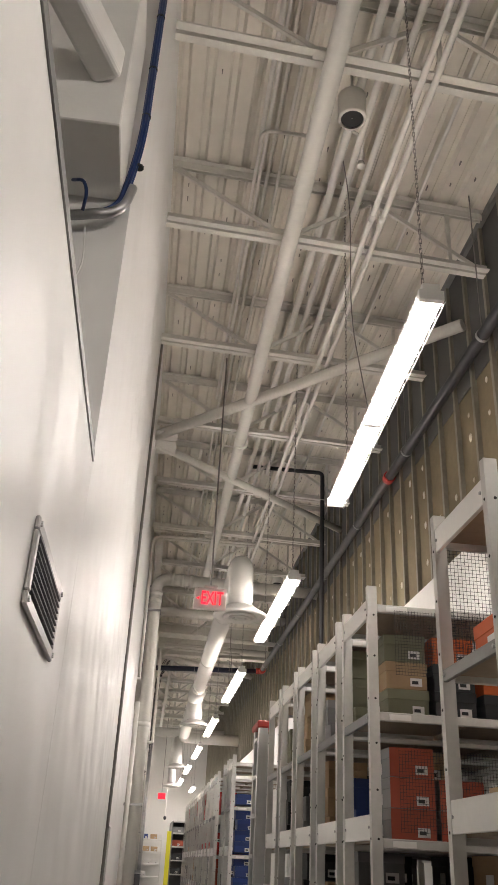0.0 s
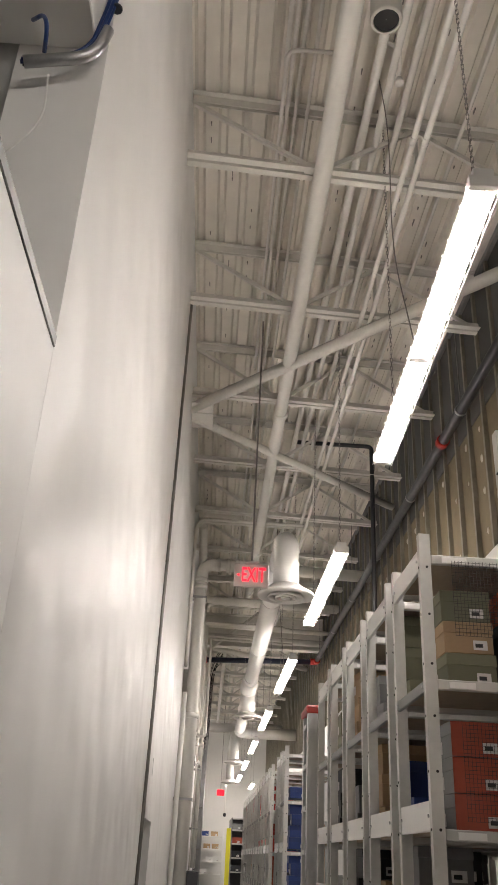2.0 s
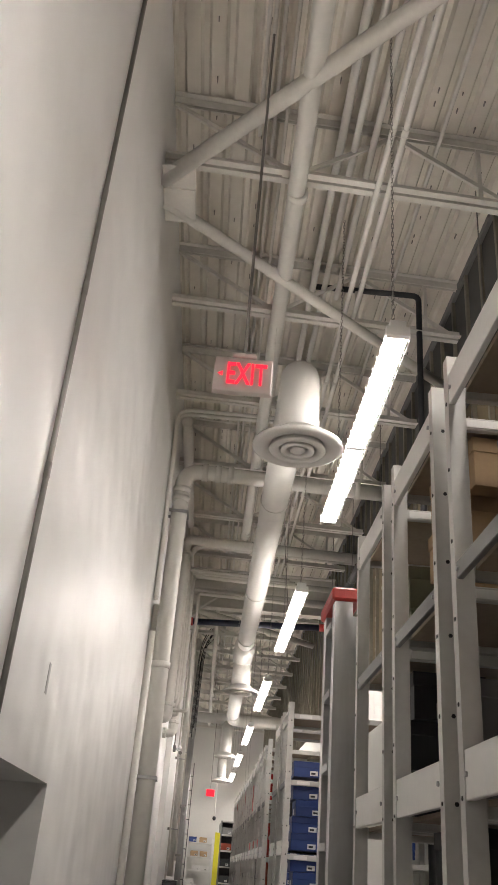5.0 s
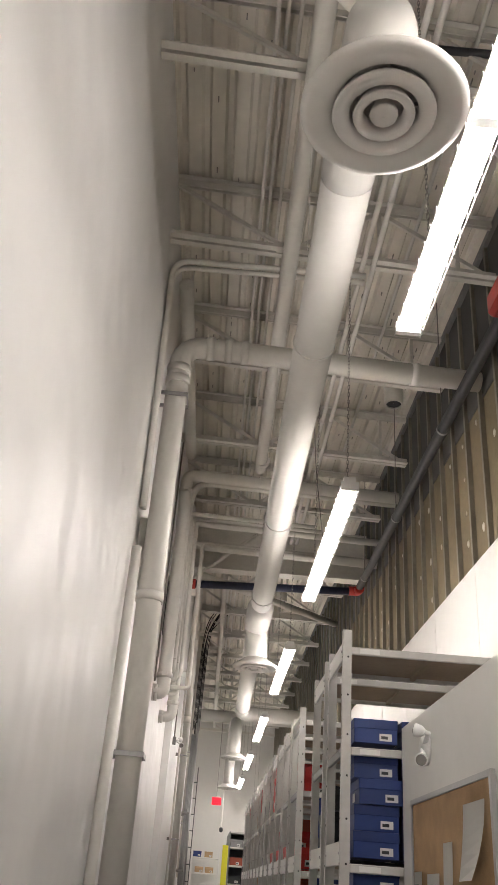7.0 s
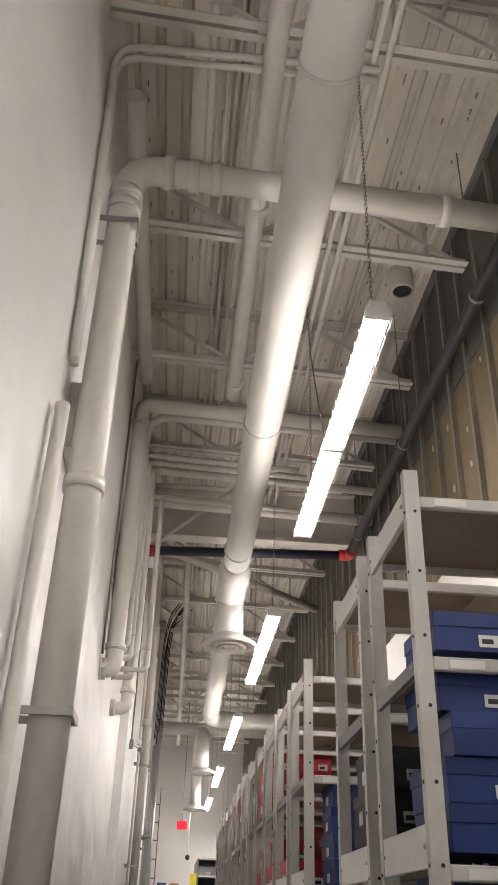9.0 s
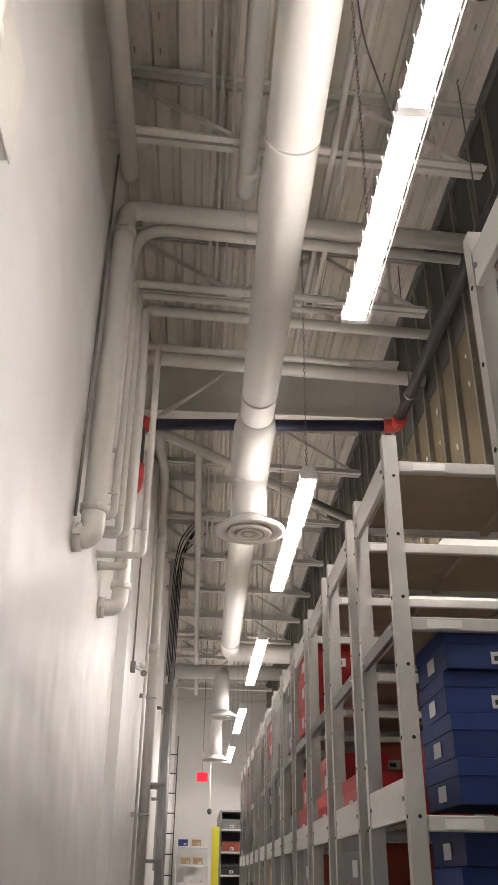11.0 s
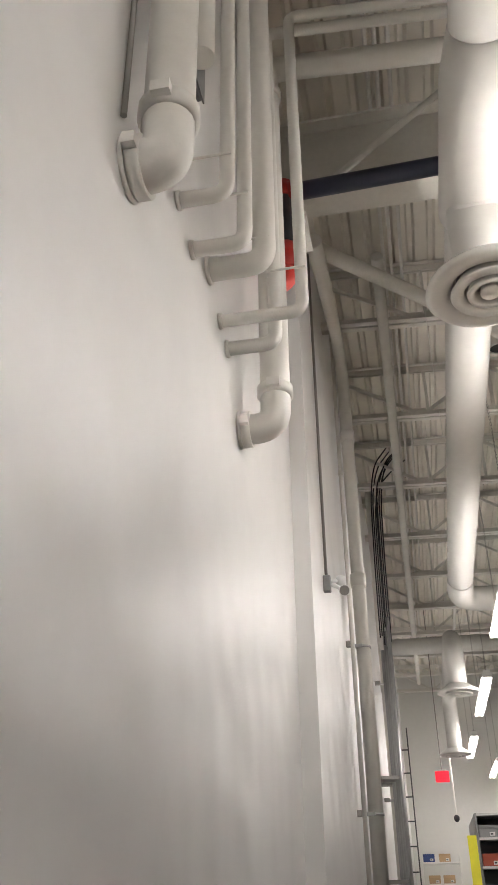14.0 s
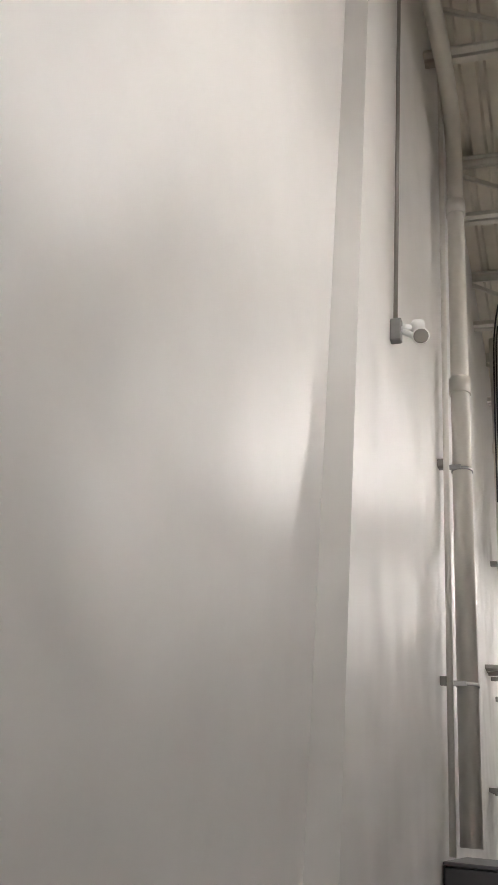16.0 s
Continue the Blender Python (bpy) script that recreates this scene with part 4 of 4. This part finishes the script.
for i, y in enumerate(BLOCK_1[1:]):
    for z, kinds in ((1.08, ("grey", "kraft", "black", "grey")), (1.57, ("navy", "kraft", "grey", "black")), (2.08, ("olive", "grey", "kraft", "olive"))):
        for c in range(3):
            col = kinds[(i + c) % 4]
            for k in range((3, 2, 3, 2)[(i + c + int(z * 2)) % 4]):
                shoebox(col, (RX0 + 0.2 + c * 0.255, y + 0.24 + rnd.uniform(-0.03, 0.05), z + 0.0015 + k * 0.151), rnd.choice((0, 2, -3, 5)), BIG)
SLIM = (0.22, 0.33, 0.115)
for z, rows in ((1.08, ((0, 4), (1, 3), (2, 4))), (1.57, ((0, 4), (1, 4), (2, 3), (3, 2))), (2.08, ((0, 1), (1, 1)))):
    for c, n in rows:
        for k in range(n):
            shoebox("navy", (RX0 + 0.22 + c * 0.24 + (0.03 if k == 2 else 0.0), BLOCK_2[0] + 0.2 + 0.015 * (k % 2), z + 0.0015 + k * 0.116), (0, 2, -1, 1)[k % 4], SLIM)
for z in (1.08, 1.57):
    for c in range(4):
        for k in range(4 - (c == 2)):
            shoebox("navy", (RX0 + 0.30 + c * 0.235, BLOCK_3[0] + 0.2 + 0.01 * (k % 3), z + 0.0015 + k * 0.116), (1, 0, -2, 0)[k % 4], SLIM)
fill(BLOCK_2[1], ["navy", "black"], 3, rnd, levels=(1.08, 1.57), size=MID)
for i, y in enumerate(BLOCK_3[1:]):
    fill(y, ["red", "red", "brick"] if i < 5 else ["grey", "kraft", "red", "black"], 2, rnd, levels=(1.08, 1.57, 2.08) if i > 1 else (1.08, 1.57), size=BIG, empty=0.2)


def netting(x0, x1, y, z0, z1, group="shelf nets"):
    t = thing("shelf_net", "black plastic safety netting across a shelf front", "netting", (x0, y, z0), group)
    bm = bmesh.new()
    for x in np.arange(x0, x1, 0.014):
        box(bm, x, x + 0.0013, y, y + 0.0015, z0, z1)
    for z in np.arange(z0, z1, 0.014):
        box(bm, x0, x1, y + 0.0016, y + 0.003, z, z + 0.0013)
    part("mesh", bm, M_NET, t, kind="stuff")
    return t


netting(0.72, 1.8, 2.593, 1.60, 1.93)
netting(0.72, 1.8, 2.593, 2.25, 2.55)
netting(0.66, 1.8, 1.726, 2.09, 2.66)

# aluminium step ladder leaning folded beside the shelves
ld = thing("step_ladder", "folded aluminium step ladder with a red cap", "ladder", (0.6, 6.3, 0))
for y in (6.22, 6.5):
    part("side_rail", boxes((0.56, 0.585, y, y + 0.075, 0, 2.5), (0.585, 0.64, y, y + 0.004, 0, 2.5), (0.585, 0.64, y + 0.071, y + 0.075, 0, 2.5)), M_ALU, ld)
for y in (6.27, 6.45):
    part("rear_rail", boxes((0.645, 0.67, y, y + 0.05, 0, 2.45)), M_ALU, ld)
for z in np.arange(0.3, 2.4, 0.3):
    part("step", boxes((0.555, 0.63, 6.297, 6.498, z, z + 0.03)), M_ALU, ld)
part("cap", boxes((0.545, 0.68, 6.2, 6.6, 2.5, 2.56), bevel=0.01), M_RED, ld, "red plastic cap")

# partition end with a pinboard and emergency lamps
bp = thing("partition_panel", "white painted partition end with a flat top", "partition", (0.95, 8.2, 0), kind="structure")
part("panel", boxes((0.95, 1.03, 7.0, 9.38, 0, 2.15), bevel=0.004), M_GYP, bp)
pb = thing("pinboard", "framed cork pinboard with curling papers", "pinboard", (0.945, 8.5, 1.0))
part("cork", boxes((0.938, 0.949, 8.02, 9.12, 0.95, 1.78)), M_CORK, pb)
for r in ((0.933, 0.949, 7.995, 8.019, 0.93, 1.802), (0.933, 0.949, 9.121, 9.145, 0.93, 1.802), (0.933, 0.949, 8.02, 9.12, 1.781, 1.802), (0.933, 0.949, 8.02, 9.12, 0.93, 0.949)):
    part("frame_bar", boxes(r), M_ALU, pb)
for y, z, w, h, a in ((8.2, 1.60, 0.26, 0.24, 12), (8.55, 1.40, 0.14, 0.42, 6), (8.78, 1.36, 0.2, 0.3, 3), (9.03, 1.34, 0.14, 0.36, 2)):
    pp = thing("pinned_paper", "white sheet of paper pinned to the corkboard", "paper", (0.935, y, z), "pinned papers")
    bm = bmesh.new()
    rows = []
    for i in range(7):
        f = i / 6
        zz, off = z + h / 2 - h * f, 0.004 + 0.05 * f * f * (a / 12)
        rows.append([bm.verts.new((0.936 - off, y - w / 2 + 0.02 * f, zz)), bm.verts.new((0.936 - off * 0.4, y + w / 2 + 0.02 * f, zz))])
    for A, B in zip(rows, rows[1:]):
        bm.faces.new((A[0], A[1], B[1], B[0]))
    bmesh.ops.solidify(bm, geom=bm.faces[:], thickness=0.0008)
    sheet = part("sheet", bm, M_PAPER, pp)
    if a < 6:
        for k in range(4):
            part("print_line", boxes((0.926, 0.927, y - w * 0.3, y + w * (0.3 - 0.1 * (k % 2)), z + h * (0.34 - 0.1 * k), z + h * (0.37 - 0.1 * k))), M_INK, pp)
e2 = thing("emergency_light", "white twin-head emergency light on the partition", "emergency light", (0.95, 8.9, 2.0))
part("base_plate", sweep(bmesh.new(), [(0.949, 8.87, 1.98), (0.931, 8.87, 1.98), (0.92, 8.87, 1.98)], [0.065, 0.06, 0.04], 24), M_LAMPH, e2, smooth=True)
for tip, way in ((Vector((0.885, 8.72, 1.915)), Vector((-0.35, -1, -0.3))), (Vector((0.88, 8.80, 2.045)), Vector((-0.9, 0.45, 0.25)))):
    way.normalize()
    part("arm", sweep(bmesh.new(), [(0.93, 8.87, 1.98), tip - way * 0.06, tip - way * 0.035], [0.012, 0.011, 0.011], 10), M_LAMPH, e2, smooth=True)
    part("lamp_head", sweep(bmesh.new(), [tip - way * 0.045, tip - way * 0.032, tip - way * 0.006, tip], [0.012, 0.022, 0.027, 0.027], 18), M_LAMPH, e2, smooth=True)
    part("lens", sweep(bmesh.new(), [tip + way * 0.0006, tip + way * 0.004], [0.022, 0.019], 18), M_LENS, e2, "dark clear lens")

# far end
fs = thing("display_shelf", "dark open shelving unit with mixed stock", "shelving", (0.8, 25.0, 0))
part("side_panel", boxes((0.54, 0.57, 25.0, 27.4, 0, 2.48)), M_STUD, fs)
part("side_panel", boxes((1.1, 1.13, 25.0, 27.4, 0, 2.48)), M_STUD, fs)
part("back_panel", boxes((0.571, 1.099, 25.55, 25.57, 0, 2.48)), M_DARKBOX, fs)
for z in (1.1, 1.45, 1.8, 2.15, 2.45):
    part("shelf", boxes((0.571, 1.099, 25.0, 25.549, z, z + 0.03)), M_RACK, fs)
for k, (z, c) in enumerate(((1.13, "black"), (1.48, "black"), (1.83, "brick"), (2.18, "grey"))):
    for j in range(2):
        shoebox(c, (0.70 + 0.24 * j, 25.22, z + 0.002), 0, BIG)
yb = thing("yellow_board", "tall bright yellow sign board", "sign board", (0.47, 24.9, 0))
part("board", boxes((0.41, 0.53, 24.9, 24.93, 0, 2.2), bevel=0.003), M_YELLOW, yb)
wf = thing("wall_shelf", "white open shelves with boxes at the far wall", "shelving", (0.1, 32.0, 0))
for x in (-0.35, 0.45):
    part("upright", boxes((x, x + 0.03, 32.0, 32.5, 0, 2.3)), M_RAIL, wf)
for z in (0.9, 1.3, 1.7, 2.1):
    part("shelf", boxes((-0.319, 0.449, 32.0, 32.5, z, z + 0.03)), M_RAIL, wf)
for k, (x, z, c) in enumerate(((-0.18, 2.132, "navy"), (0.15, 2.132, "kraft"), (-0.1, 1.732, "kraft"), (0.2, 1.732, "kraft"), (0.0, 1.332, "white"), (0.25, 1.332, "white"), (-0.15, 0.932, "white"))):
    shoebox(c, (x, 32.22, z), 0, BIG)
cm = thing("ceiling_camera", "small dark dome camera on a white drop pole", "camera", (0.4, 28.6, 2.7))
part("pole", rod((0.4, 28.6, 2.74), (0.4, 28.6, DECK + 0.002), 0.012, 8), M_PIPE, cm)
part("dome", lathe(bmesh.new(), (0.4, 28.6, 2.68), [(0.002, -0.05), (0.035, -0.035), (0.05, 0.0), (0.05, 0.04), (0.02, 0.07)], 16), M_BLACK, cm, smooth=True)
